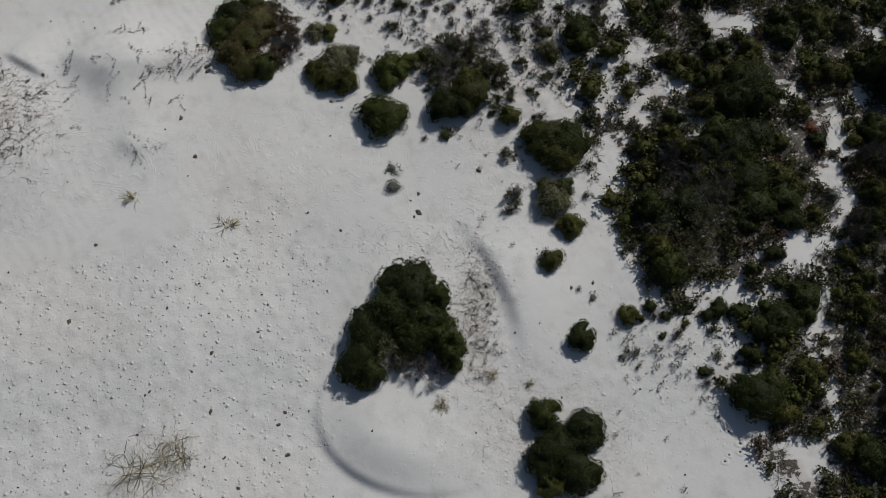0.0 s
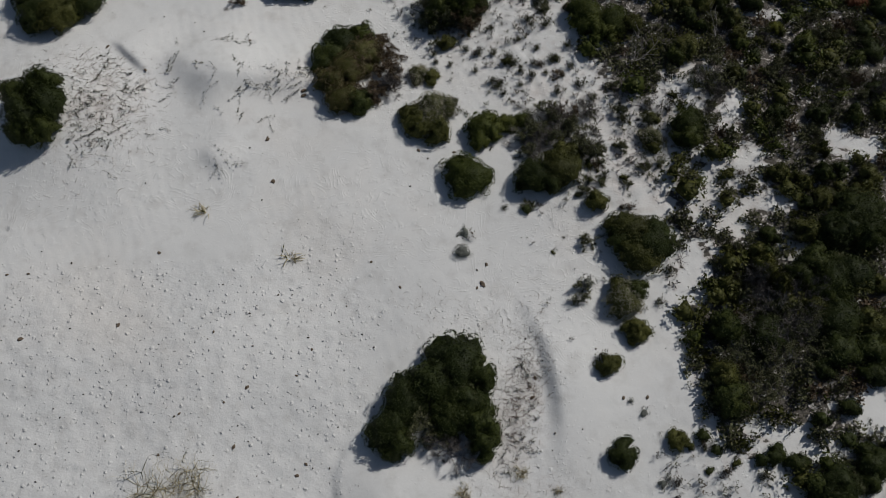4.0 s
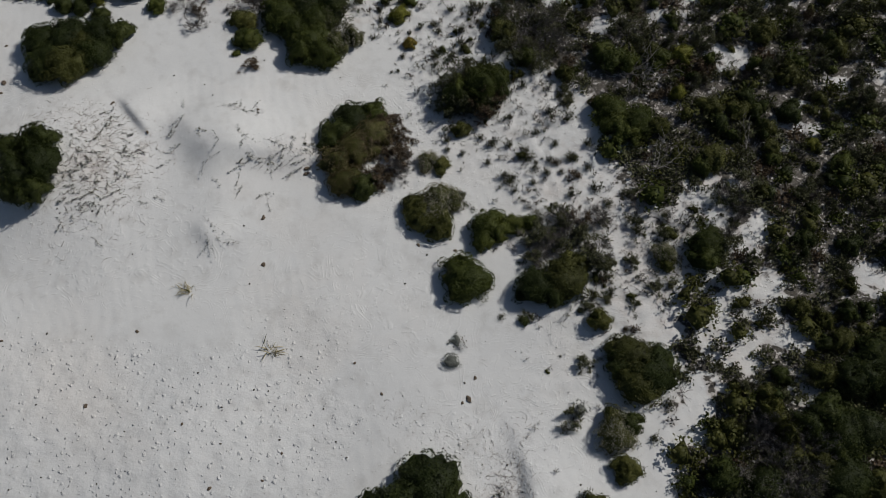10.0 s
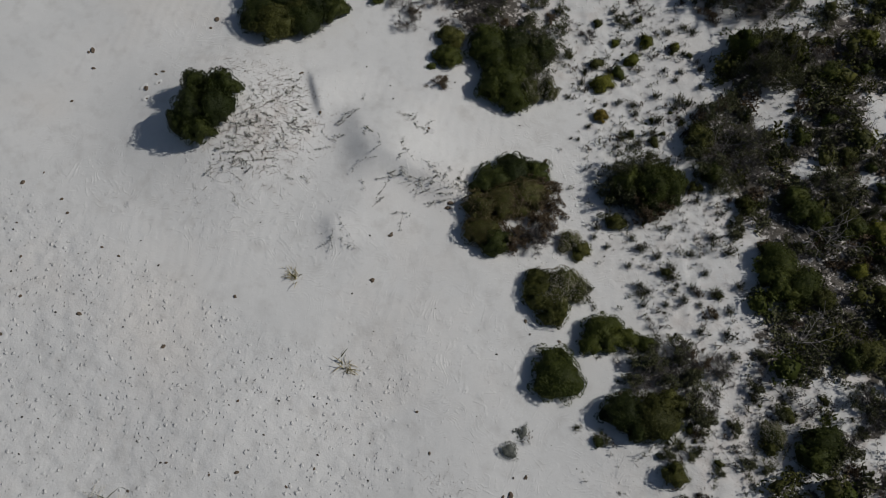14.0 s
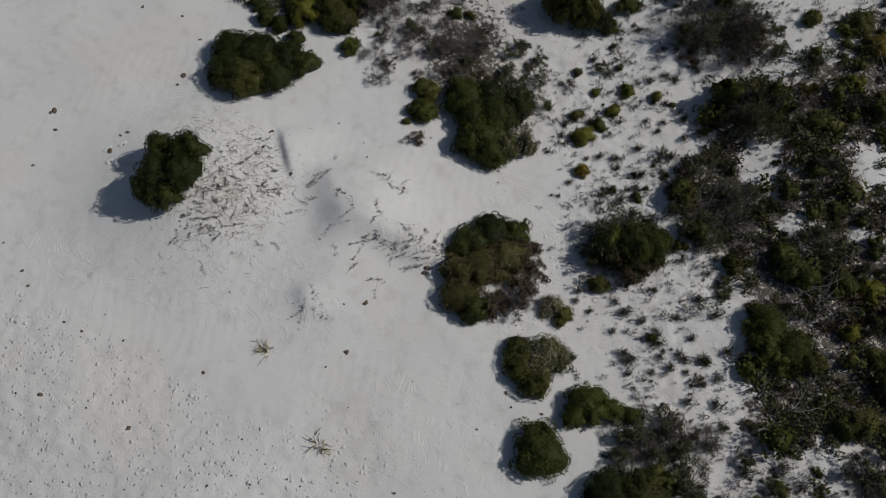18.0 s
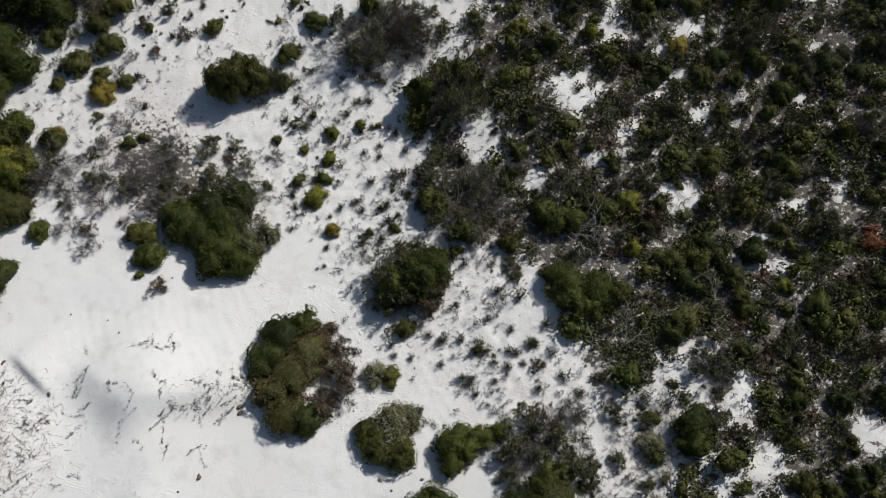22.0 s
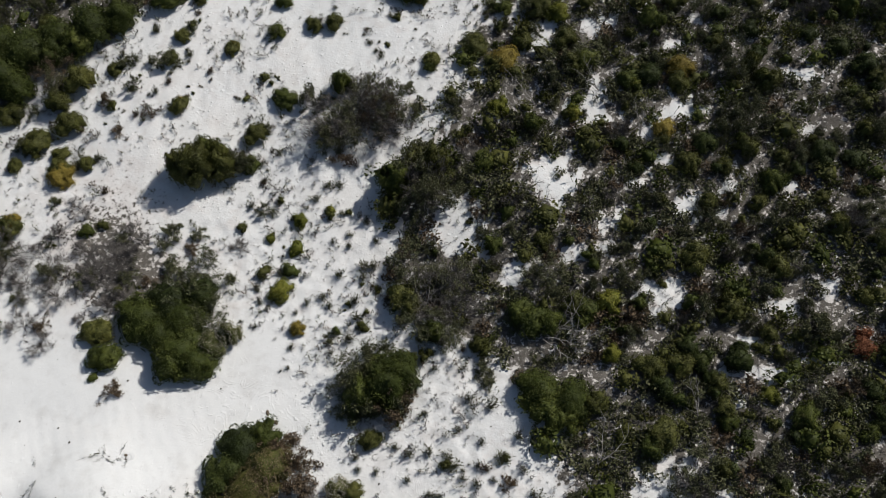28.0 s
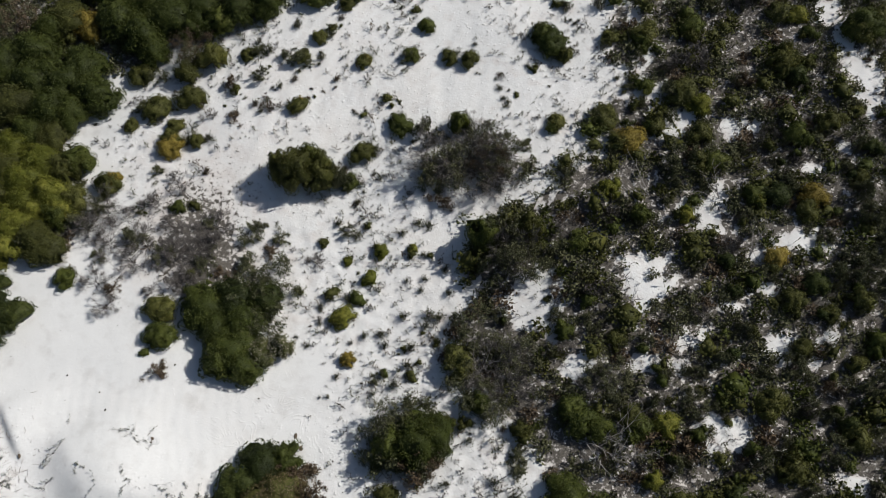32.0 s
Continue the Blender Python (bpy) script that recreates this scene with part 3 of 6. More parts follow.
def core_shape(rng, P, core, fine):
    """The shaded inner leaves that close a crown of tufts."""
    bm = bmesh.new()
    bmesh.ops.create_icosphere(bm, subdivisions=fine, radius=1)
    cv = np.array([v.co[:] for v in bm.verts])
    cf = np.array([[v.index for v in f.verts] for f in bm.faces])
    bm.free()
    t = np.linspace(0.2, 1.25, 22)
    ray = cv[:, None, :] * t[None, :, None] + np.array([0, 0, 0.12])
    inside = (np.linalg.norm(ray[:, :, None, :] - P[None, None, :, :3], axis=3) < P[None, None, :, 3]).any(2)
    last = np.where(inside, t[None, :], 0.2).max(1)
    cv = cv * (last * core * rng.uniform(0.84, 1.06, len(cv)))[:, None] + np.array([0, 0, 0.12])
    cv[:, 2] = np.maximum(cv[:, 2], 0.0)
    return cv, cf


def close_core(me, mat, n_core):
    """Leaves in front, the rounded inner crown behind."""
    me.materials.append(mat)
    k = np.zeros(len(me.polygons), np.int32)
    k[-n_core:] = 1
    me.polygons.foreach_set("use_smooth", k.astype(bool))


def leaf_mesh(name, mat, seed, n_puffs, size, n_rosettes, leaf, spread=0.74, ragged=0.0, core=0.8, leaves=4, fine_core=2):
    """A crown of small leaf sprays over rounded tufts, about 1 wide in radius and 1 high."""
    rng = np.random.RandomState(seed)
    P = puffs(rng, n_puffs, spread, size)
    verts, faces = [], []
    d = rng.normal(size=(n_rosettes * 5, 3))
    d /= np.linalg.norm(d, axis=1)[:, None]
    w = P[:, 3] ** 2
    k = rng.choice(len(P), len(d), p=w / w.sum())
    jit = 1 + rng.normal(size=len(d)) * (0.05 + ragged)
    pts = P[k, :3] + d * (P[k, 3] * 0.96 * jit)[:, None]
    gap = np.linalg.norm(pts[:, None, :] - P[None, :, :3], axis=2) - P[None, :, 3] * 0.93
    gap[np.arange(len(d)), k] = 1
    keep = (gap.min(1) > 0) & (pts[:, 2] > 0.06) & (d[:, 2] > -0.25)
    pts, d = pts[keep][:n_rosettes], d[keep][:n_rosettes]
    m = len(pts)
    up = d + np.array([0, 0, 0.45])
    up /= np.linalg.norm(up, axis=1)[:, None]
    for j in range(leaves):
        t = rng.normal(size=(m, 3))
        t -= up * (t * up).sum(1)[:, None]
        t /= np.linalg.norm(t, axis=1)[:, None]
        lift = rng.uniform(0.05, 0.6, m)[:, None]
        along = t * np.cos(lift) + up * np.sin(lift)
        side = np.cross(along, up + rng.normal(size=(m, 3)) * 0.5)
        side /= np.linalg.norm(side, axis=1)[:, None] + 1e-9
        L = (leaf * rng.uniform(0.7, 1.35, m))[:, None]
        base = pts + rng.normal(size=(m, 3)) * leaf * 0.25
        q = np.stack([base, base + along * L * 0.55 + side * L * 0.38, base + along * L, base + along * L * 0.55 - side * L * 0.38], 1)
        o = len(verts) * 0 + sum(len(v) for v in verts)
        verts.append(q.reshape(-1, 3))
        faces.append(np.arange(4 * m).reshape(m, 4) + o)
    if core:
        cv, cf = core_shape(rng, P, core, fine_core)
        o = sum(len(v) for v in verts)
        me = bpy.data.meshes.new(name)
        me.from_pydata(np.concatenate(verts + [cv]).tolist(), [], np.concatenate(faces).tolist() + (cf + o).tolist())
        close_core(me, mat, len(cf))
        if mat in (LEAF["fleck"], LEAF["bronze"]):
            me.materials.append(LEAF["olive"])
            k = np.zeros(len(me.polygons), np.int32)
            k[-len(cf):] = 1
            me.polygons.foreach_set("material_index", k)
        return me
    else:
        me = mesh_from(name, np.concatenate(verts), np.concatenate(faces))
    me.materials.append(mat)
    return me


def tubes(segs, sides=3):
    """Vertices and faces of tapered twigs: rows of start, end, start radius, end radius."""
    S = np.asarray(segs, float)
    a, b, ra, rb = S[:, 0:3], S[:, 3:6], S[:, 6], S[:, 7]
    d = b - a
    d /= np.linalg.norm(d, axis=1)[:, None] + 1e-9
    ref = np.where(np.abs(d[:, 2:3]) > 0.9, np.array([[1.0, 0, 0]]), np.array([[0, 0, 1.0]]))
    u = np.cross(d, ref); u /= np.linalg.norm(u, axis=1)[:, None]
    v = np.cross(d, u)
    ring = []
    for p, r in ((a, ra), (b, rb)):
        for k in range(sides):
            g = 2 * math.pi * k / sides
            ring.append(p + (u * math.cos(g) + v * math.sin(g)) * r[:, None])
    V = np.stack(ring, 1)
    n = len(S)
    o = (np.arange(n) * 2 * sides)[:, None]
    F = []
    for k in range(sides):
        k2 = (k + 1) % sides
        F.append(np.concatenate([o + k, o + k2, o + sides + k2, o + sides + k], 1))
    return V.reshape(-1, 3), np.concatenate(F)


def branch_segs(rng, n_main, depth, thick, flat=0.85, length=0.5, kink=0.5):
    """Limbs that rise from one root and fork into twigs inside a unit dome."""
    segs = []
    def grow(p, d, L, r, level):
        for _ in range(2):
            d = d + rng.normal(size=3) * kink * 0.5
            d /= np.linalg.norm(d)
            q = p + d * L / 2
            q[2] = max(q[2], 0.02)
            segs.append((*p, *q, r, r * 0.8))
            p, r = q, r * 0.8
        if level < depth:
            for _ in range(rng.randint(2, 4)):
                e = d + rng.normal(size=3) * 0.7
                e[2] = e[2] * 0.8 + 0.08
                e /= np.linalg.norm(e)
                grow(p, e, L * rng.uniform(0.6, 0.9), r * 0.7, level + 1)
    for i in range(n_main):
        a = 2 * math.pi * (i + rng.uniform(-0.3, 0.3)) / n_main
        e = rng.uniform(0.25, 1.2)
        d = np.array([math.cos(a) * math.cos(e), math.sin(a) * math.cos(e), math.sin(e) * flat])
        grow(np.array([0, 0, 0.0]), d / np.linalg.norm(d), length * rng.uniform(0.7, 1.1), thick, 0)
    return segs


def twig_mesh(name, mat, seed, n_main, depth, thick, **kw):
    V, F = tubes(branch_segs(np.random.RandomState(seed), n_main, depth, thick, **kw))
    me = mesh_from(name, V, F)
    me.materials.append(mat)
    return me


def broom_mesh(kind, seed, n, thick, leaf=0.2, per=3):
    """A small upright plant: thin stems that fan out from one root, with narrow leaves."""
    rng = np.random.RandomState(seed)
    segs, V, F = [], [], []
    a0 = rng.uniform(0, 6.28)
    for i in range(n):
        a, lean = a0 + rng.normal() * 1.6, rng.uniform(0.05, 0.65)
        d = np.array([math.cos(a) * math.sin(lean), math.sin(a) * math.sin(lean), math.cos(lean)])
        p, L = np.array([rng.normal() * 0.42, rng.normal() * 0.28, 0]), rng.uniform(0.4, 1.15)
        q = p + d * L * 0.5
        d = d + rng.normal(size=3) * 0.25
        d /= np.linalg.norm(d)
        e = q + d * L * 0.5
        segs += [(*p, *q, thick, thick * 0.7), (*q, *e, thick * 0.7, thick * 0.3)]
        for _ in range(per):
            c = q + (e - q) * rng.rand()
            t = d + rng.normal(size=3) * 0.7
            t /= np.linalg.norm(t)
            w = np.cross(t, rng.normal(size=3)); w /= np.linalg.norm(w)
            o = len(V)
            V += [c, c + t * leaf * 0.5 + w * leaf * 0.3, c + t * leaf, c + t * leaf * 0.5 - w * leaf * 0.3]
            F.append((o, o + 1, o + 2, o + 3))
    tv, tf = tubes(segs)
    if V:
        tv, tf = np.concatenate([tv, np.array(V)]), np.concatenate([tf, np.array(F) + len(tv)])
    me = mesh_from("sprays", tv, tf)
    me.materials.append(LEAF[kind] if kind in LEAF else DEADWOOD)
    return me


TWIG_SIZE = {"s": (7, 1, 0.03), "m": (9, 2, 0.018), "l": (10, 3, 0.0125)}


def spray_mesh(kind, size, v):
    """Loose leaves that sit on the outer twigs of the deadwood of the same size and variant."""
    n, dep, th = TWIG_SIZE[size]
    segs = np.array(branch_segs(np.random.RandomState(170 + v * 7), n, dep, th))
    tips = segs[segs[:, 7] < th * 0.5][:, 3:6]
    rng = np.random.RandomState(60 + v + len(kind))
    per = {"m": 10, "l": 7}[size]
    leaf = {"m": 0.10, "l": 0.066}[size] * (0.8 if kind == "dry" else 0.9)
    keep = vnoise(tips[:, 0] * 3 + v * 7, tips[:, 1] * 3) > -0.35
    tips = np.repeat(tips[keep], per, 0)
    inner = np.repeat(segs[:, 3:6], 1 if kind == "dry" else 3, 0)
    c = np.concatenate([tips + rng.normal(size=tips.shape) * leaf * 0.6, inner + rng.normal(size=inner.shape) * leaf * 0.9])
    c[:, 2] = np.maximum(c[:, 2], 0.04)
    t = rng.normal(size=c.shape); t[:, 2] = np.abs(t[:, 2]) * 0.7; t /= np.linalg.norm(t, axis=1)[:, None]
    w = np.cross(t, rng.normal(size=c.shape)); w /= np.linalg.norm(w, axis=1)[:, None]
    L = (leaf * rng.uniform(0.6, 1.4, len(c)))[:, None]
    wide = 0.32
    if kind == "dry":
        # bare twig ends that point outwards
        t = t * 0.75 + c / (np.linalg.norm(c, axis=1)[:, None] + 0.05)
        t /= np.linalg.norm(t, axis=1)[:, None]
        L, wide = L * 2.2, 0.06
    V = np.stack([c, c + t * L * 0.5 + w * L * wide, c + t * L, c + t * L * 0.5 - w * L * wide], 1).reshape(-1, 3)
    me = mesh_from("sprays", V, np.arange(len(V)).reshape(-1, 4))
    me.materials.append(DEADWOOD if kind == "dry" else LEAF[kind])
    return me


CROWN, STEMS, TWIGS = {}, {}, {}


def crown(kind, size, v):
    """Shared crown meshes, by leaf kind, size class and variant."""
    key = (kind, size, v)
    if key not in CROWN:
        seed = sum(map(ord, kind)) + 31 * v + {"s": 500, "m": 900, "l": 1300}[size]
        n, ps, ro, lf = {"s": (7, 0.42, 110, 0.17), "m": (34, 0.235, 1050, 0.066), "l": (90, 0.17, 2700, 0.044)}[size]
        if kind in ("dusk", "brown", "dry"):
            CROWN[key] = broom_mesh(kind, seed, 46, 0.016, 0.15, 9) if size == "s" else spray_mesh(kind, size, v)
            return CROWN[key]
        loose = kind in ("silver", "fleck", "bronze")
        CROWN[key] = leaf_mesh("crown", LEAF[kind], seed, n, ps, int(ro * (0.8 if loose else 1)), lf, spread={"s": 0.74, "m": 0.8, "l": 0.82}[size],
                               ragged=0.07 if loose else 0.015, core=0.75 if kind == "silver" else 0.93 if loose else 0.97, leaves=2, fine_core={"s": 2, "m": 3, "l": 3}[size])
    return CROWN[key]


def stems(v):
    if v not in STEMS:
        STEMS[v] = twig_mesh("stems", BARK, 70 + v, 4, 0, 0.04, length=0.5)
    return STEMS[v]


def twigs(size, v):
    if (size, v) not in TWIGS:
        n, dep, th = TWIG_SIZE[size]
        TWIGS[(size, v)] = broom_mesh("bare", 700 + v, 40, 0.022, 0.2, 0) if size == "s" else twig_mesh("twigs", DEADWOOD, 170 + v * 7, n, dep, th)
    return TWIGS[(size, v)]


def part(name, data, parent, m=None, label=""):
    ob = new(name, data)
    ob.parent = parent
    if m is not None:
        ob.matrix_basis = m
    return tagged(ob, label)


def sized(x, y, z, sx, sy, sz, turn):
    return Matrix.LocRotScale((x, y, z), Euler((0, 0, turn)), (sx, sy, sz))


WORDS = {"dark": "very dark green dense-leaved", "green": "green dense-leaved", "olive": "olive-green", "yellow": "bright yellow-green", "golden": "golden yellow-green",
         "fleck": "grey-green pale-flecked", "bronze": "bronze-green", "brown": "brown dying", "rust": "rust-red dying", "silver": "silver-grey", "dusk": "dull grey-green loose"}
pick = random.Random(11)
SHRUBS = []


def shrub(lobes, label="", group="", height=1.0, category="shrub", name="shrub"):
    """One shrub: rows of leaf kind, x, y, radius. Twiggy lobes are of kind 'dead'. height: of each lobe, per radius."""
    r_all = sum(l[3] for l in lobes)
    cx, cy = sum(l[1] * l[3] for l in lobes) / r_all, sum(l[2] * l[3] for l in lobes) / r_all
    z = ground_at(cx, cy)
    root = new(name)
    root.location = (cx, cy, z - 0.03)
    big = max(l[3] for l in lobes)
    for kind, x, y, r in lobes:
        size = "s" if r < 0.36 else "m" if r < 0.85 else "l"
        h = r * height * pick.uniform(0.9, 1.12)
        if len(lobes) > 1:
            h = 0.5 * h + 0.5 * big * height
        dz = ground_at(x, y) - z
        v = pick.randrange(3)
        m = sized(x - cx, y - cy, dz, r * pick.uniform(0.93, 1.05), r * pick.uniform(0.93, 1.05), h, pick.uniform(0, 6.28))
        if kind == "dead":
            tagged(part("deadwood", twigs(size, v), root, m, "bare grey weathered branches"), kind="stuff")
            tagged(part("deadwood", twigs(size, (v + 1) % 3), root, m @ pose(0, 0, 0, 0, 0, 130), "bare grey weathered branches"), kind="stuff")
            tagged(part("foliage", crown("dry", size, v), root, m, "withered grey twig ends"), kind="stuff")
        else:
            tagged(part("foliage", crown(kind, size, v), root, m), kind="stuff")
            if kind in ("dusk", "brown"):
                tagged(part("deadwood", twigs(size, v), root, m), kind="stuff")
    part("trunk", stems(pick.randrange(3)), root, sized(0, 0, 0, big * 0.9, big * 0.9, big * height * 0.9, pick.uniform(0, 6.28)))
    kinds = [l[0] for l in lobes]
    if not label:
        k = max(set(kinds), key=kinds.count)
        size_word = "small low" if big < 0.3 else "knee-high" if big < 0.6 else "rounded" if len(lobes) == 1 else "broad many-lobed"
        label = (f"{size_word} tangle of bare grey branches on white sand" if k == "dead" else f"{size_word} {WORDS[k]} shrub growing on white sand")
    SHRUBS.append((cx, cy, max(math.hypot(l[1] - cx, l[2] - cy) + l[3] for l in lobes)))
    for l in lobes:
        if l[0] != "dead":
            SPACE.append((l[1], l[2], l[3]))
    return tagged(root, label, category, group)


# ---------------------------------------------------------------- shrubs, each in its place
shrub([("dark", -1.24, 11.70, 1.21), ("dark", -0.33, 11.50, 0.73), ("dark", -1.95, 10.82, 1.11), ("dark", -2.76, 9.93, 1.01), ("dark", -2.98, 8.87, 0.95), ("dusk", -1.61, 9.57, 1.15), ("dark", -0.65, 10.28, 1.06), ("dusk", -0.81, 11.00, 0.96), ("dark", 0.10, 9.75, 0.84), ("dark", 0.34, 9.06, 0.66), ("dark", -2.60, 8.43, 0.66), ("dark", -1.05, 9.75, 0.85), ("dead", -0.30, 8.55, 0.60), ("dead", -0.84, 8.63, 0.62), ("dead", -1.39, 8.90, 0.54)], "large heart-shaped dark green shrub with grey dead wood on sand", height=0.8)
shrub([("dark", 3.61, 7.11, 0.65), ("dark", 5.02, 6.41, 0.92), ("dark", 3.99, 5.81, 0.99), ("dark", 4.64, 5.11, 0.94), ("dark", 3.59, 5.35, 0.71), ("olive", 3.76, 4.60, 0.58)], "broad dark green shrub of two joined domes on the sand", height=0.8)
shrub([("dark", 5.13, 9.93, 0.61)], height=0.85)
shrub([("dusk", 10.10, 9.29, 0.35)], height=0.7)
shrub([("dark", 9.55, 8.72, 0.27)], height=0.75)
shrub([("dark", 8.15, 10.04, 0.17)], height=0.8)
shrub([("silver", 6.64, 9.22, 0.23), ("dusk", 6.86, 9.45, 0.15)], height=0.8)
shrub([("dark", 11.22, 7.71, 1.06), ("dark", 11.95, 8.16, 0.72), ("olive", 12.13, 7.16, 0.61)], height=0.8)
shrub([("dark", 7.83, 11.22, 0.30)], height=0.9)
shrub([("dark", 8.34, 10.78, 0.25), ("dusk", 8.23, 10.90, 0.19)], height=0.8)
shrub([("dark", 13.71, 11.50, 0.64), ("dark", 13.39, 11.89, 0.39)], height=0.85)
shrub([("dark", 10.38, 11.06, 0.43), ("dark", 9.84, 10.76, 0.30)], height=0.85)
shrub([("dark", 11.09, 10.90, 0.47)], height=0.85)
shrub([("dark", 12.44, 10.45, 0.89), ("dark", 11.75, 10.30, 0.51), ("dusk", 12.96, 10.73, 0.55)], height=0.85)
shrub([("olive", 12.13, 9.20, 0.42)], height=0.85)
shrub([("dusk", 13.70, 12.56, 0.43)], height=0.85)
shrub([("dark", 12.78, 12.11, 0.35)], height=0.9)
shrub([("olive", 4.15, 12.94, 0.55), ("dusk", 3.97, 13.15, 0.33)])
shrub([("olive", 5.00, 14.51, 0.60), ("olive", 4.88, 14.46, 0.36)], height=0.95)
shrub([("fleck", 4.36, 15.61, 0.86), ("olive", 4.17, 15.93, 0.59), ("dark", 4.74, 16.07, 0.55)], height=0.95)
shrub([("dusk", 2.77, 15.62, 0.50), ("silver", 2.94, 15.99, 0.32), ("dusk", 2.58, 15.16, 0.27)])
shrub([("dusk", 2.74, 17.79, 0.46)], height=0.95)
shrub([("olive", 4.26, 18.43, 0.94), ("dark", 5.06, 18.19, 1.03), ("olive", 4.58, 17.70, 0.97), ("dark", 3.91, 18.09, 0.70)], height=0.85)
shrub([("dusk", 5.97, 17.30, 0.32)], height=0.9)
shrub([("dusk", 5.77, 15.90, 0.27)], height=0.9)
shrub([("silver", 5.68, 11.54, 0.19)], height=0.8)
shrub([("silver", 5.16, 11.86, 0.15)], height=0.8)
shrub([("green", -2.53, 19.44, 1.13)], "rounded bright dark-green domed shrub alone on white sand", height=0.75)
shrub([("silver", -2.01, 16.23, 0.36)], "low silver-grey cushion plant on white sand", height=0.7)
shrub([("silver", -2.12, 17.06, 0.30)], "low silver-grey cushion plant on white sand", height=0.6)
shrub([("green", -2.40, 21.93, 0.77), ("green", -2.42, 21.28, 0.55), ("green", -1.87, 21.77, 0.55)], height=0.85)
shrub([("green", -1.38, 22.33, 0.51), ("green", -0.91, 22.58, 0.42)], height=0.85)
shrub([("olive", -4.93, 21.36, 0.78), ("fleck", -4.65, 22.39, 0.83), ("olive", -4.24, 21.36, 0.78), ("fleck", -4.11, 22.49, 0.61), ("olive", -5.37, 21.83, 0.61), ("fleck", -4.57, 21.78, 0.70), ("dusk", -3.71, 22.62, 0.52)], "broad grey-green shrub flecked with pale dry flowers on white sand", height=0.85)
shrub([("fleck", -5.63, 24.02, 0.54), ("olive", -5.05, 24.00, 0.45)], height=0.8)
shrub([("bronze", -9.12, 22.58, 0.82), ("dark", -9.65, 23.89, 0.83), ("dark", -9.26, 24.86, 0.88), ("bronze", -8.41, 21.93, 0.86), ("bronze", -8.62, 23.38, 1.01), ("dark", -7.66, 21.91, 0.67), ("bronze", -8.16, 24.25, 1.06), ("brown", -8.00, 25.15, 0.83), ("brown", -7.33, 24.50, 0.78), ("green", -8.56, 25.41, 0.70), ("brown", -7.39, 22.55, 0.81), ("brown", -7.80, 23.47, 0.91), ("brown", -6.83, 23.77, 0.81), ("dead", -6.64, 23.05, 0.76), ("brown", -7.15, 24.99, 0.55), ("dead", -6.36, 23.67, 0.58)], "large rounded shrub, green at the rim and brown dying inside", height=0.8)
shrub([("dusk", 0.12, 18.75, 0.36), ("dark", 0.08, 18.59, 0.24)], height=0.7)
shrub([("dusk", -0.79, 18.50, 0.22)], height=0.7)
shrub([("dark", -20.99, 18.45, 0.73), ("dark", -20.19, 19.13, 0.83), ("dark", -20.06, 17.42, 0.96), ("dark", -20.10, 16.87, 0.62), ("dark", -19.33, 17.10, 0.67), ("dark", -19.51, 18.23, 0.92)], "dark green compact shrub on a root-covered sand mound", height=1.4)
shrub([("dark", -22.60, 23.14, 1.00), ("dark", -22.19, 24.48, 1.20), ("olive", -21.61, 23.22, 1.09), ("dark", -21.16, 25.19, 1.01), ("dark", -20.50, 25.49, 0.72), ("dark", -20.94, 24.17, 1.00), ("dark", -23.37, 24.03, 0.91), ("olive", -21.51, 24.32, 0.95)], "wide dark green shrub at the edge of the sand", height=0.9)
shrub([("green", -14.34, 28.98, 1.05), ("green", -12.54, 28.01, 1.18), ("green", -11.75, 27.65, 0.87), ("green", -12.66, 27.49, 0.83), ("dusk", -12.94, 30.02, 1.20), ("dusk", -12.50, 31.29, 1.06), ("fleck", -10.92, 28.97, 0.63), ("dusk", -11.92, 29.39, 0.94), ("green", -12.72, 29.18, 1.04), ("dark", -13.45, 29.75, 1.0), ("green", -13.35, 28.45, 0.9), ("dark", -12.45, 30.3, 0.85), ("fleck", -11.5, 28.4, 0.7)], "broad green shrub with grey twiggy back and a flecked side", height=0.9)
shrub([("green", -15.14, 27.33, 0.67), ("green", -15.48, 27.26, 0.45)], height=0.8)
shrub([("olive", -15.83, 28.21, 0.65)], height=0.8)
shrub([("green", -15.37, 26.48, 0.22)], height=0.8)
shrub([("green", -9.38, 32.08, 0.35)])
shrub([("yellow", -9.50, 31.10, 0.54), ("olive", -9.61, 30.98, 0.34)], height=0.9)
shrub([("yellow", -9.35, 33.06, 0.35)], height=0.9)
shrub([("yellow", -9.45, 32.84, 0.20)], height=0.8)
shrub([("yellow", -9.50, 34.26, 0.38)])
shrub([("yellow", -10.48, 33.35, 0.25)], height=0.7)
shrub([("golden", -8.45, 29.69, 0.36)], "small rounded golden-yellow shrub on white sand")
shrub([("dusk", -7.09, 29.55, 0.38)], height=0.9)
shrub([("olive", -8.38, 34.79, 0.33)])
shrub([("dusk", -8.26, 36.10, 0.30)], height=0.8)
shrub([("dusk", -5.99, 27.37, 0.93), ("dusk", -5.68, 28.51, 0.93), ("green", -4.62, 27.97, 1.06), ("dusk", -5.34, 26.70, 0.83), ("green", -4.21, 28.40, 0.92), ("brown", -4.19, 27.23, 0.82), ("green", -5.42, 27.39, 0.79)], height=1.3)
shrub([("olive", -4.82, 25.91, 0.45)], height=0.9)
shrub([("dark", 0.08, 19.98, 0.86), ("olive", 1.02, 20.53, 0.94), ("dusk", 1.60, 21.62, 0.82), ("dusk", 2.28, 21.58, 0.69), ("dark", 0.74, 19.80, 0.61), ("dead", 2.06, 22.09, 0.62), ("olive", 1.16, 21.26, 0.70)], height=0.9)
shrub([("dusk", 2.21, 19.83, 0.44), ("dusk", 2.63, 20.44, 0.40)], height=0.8)
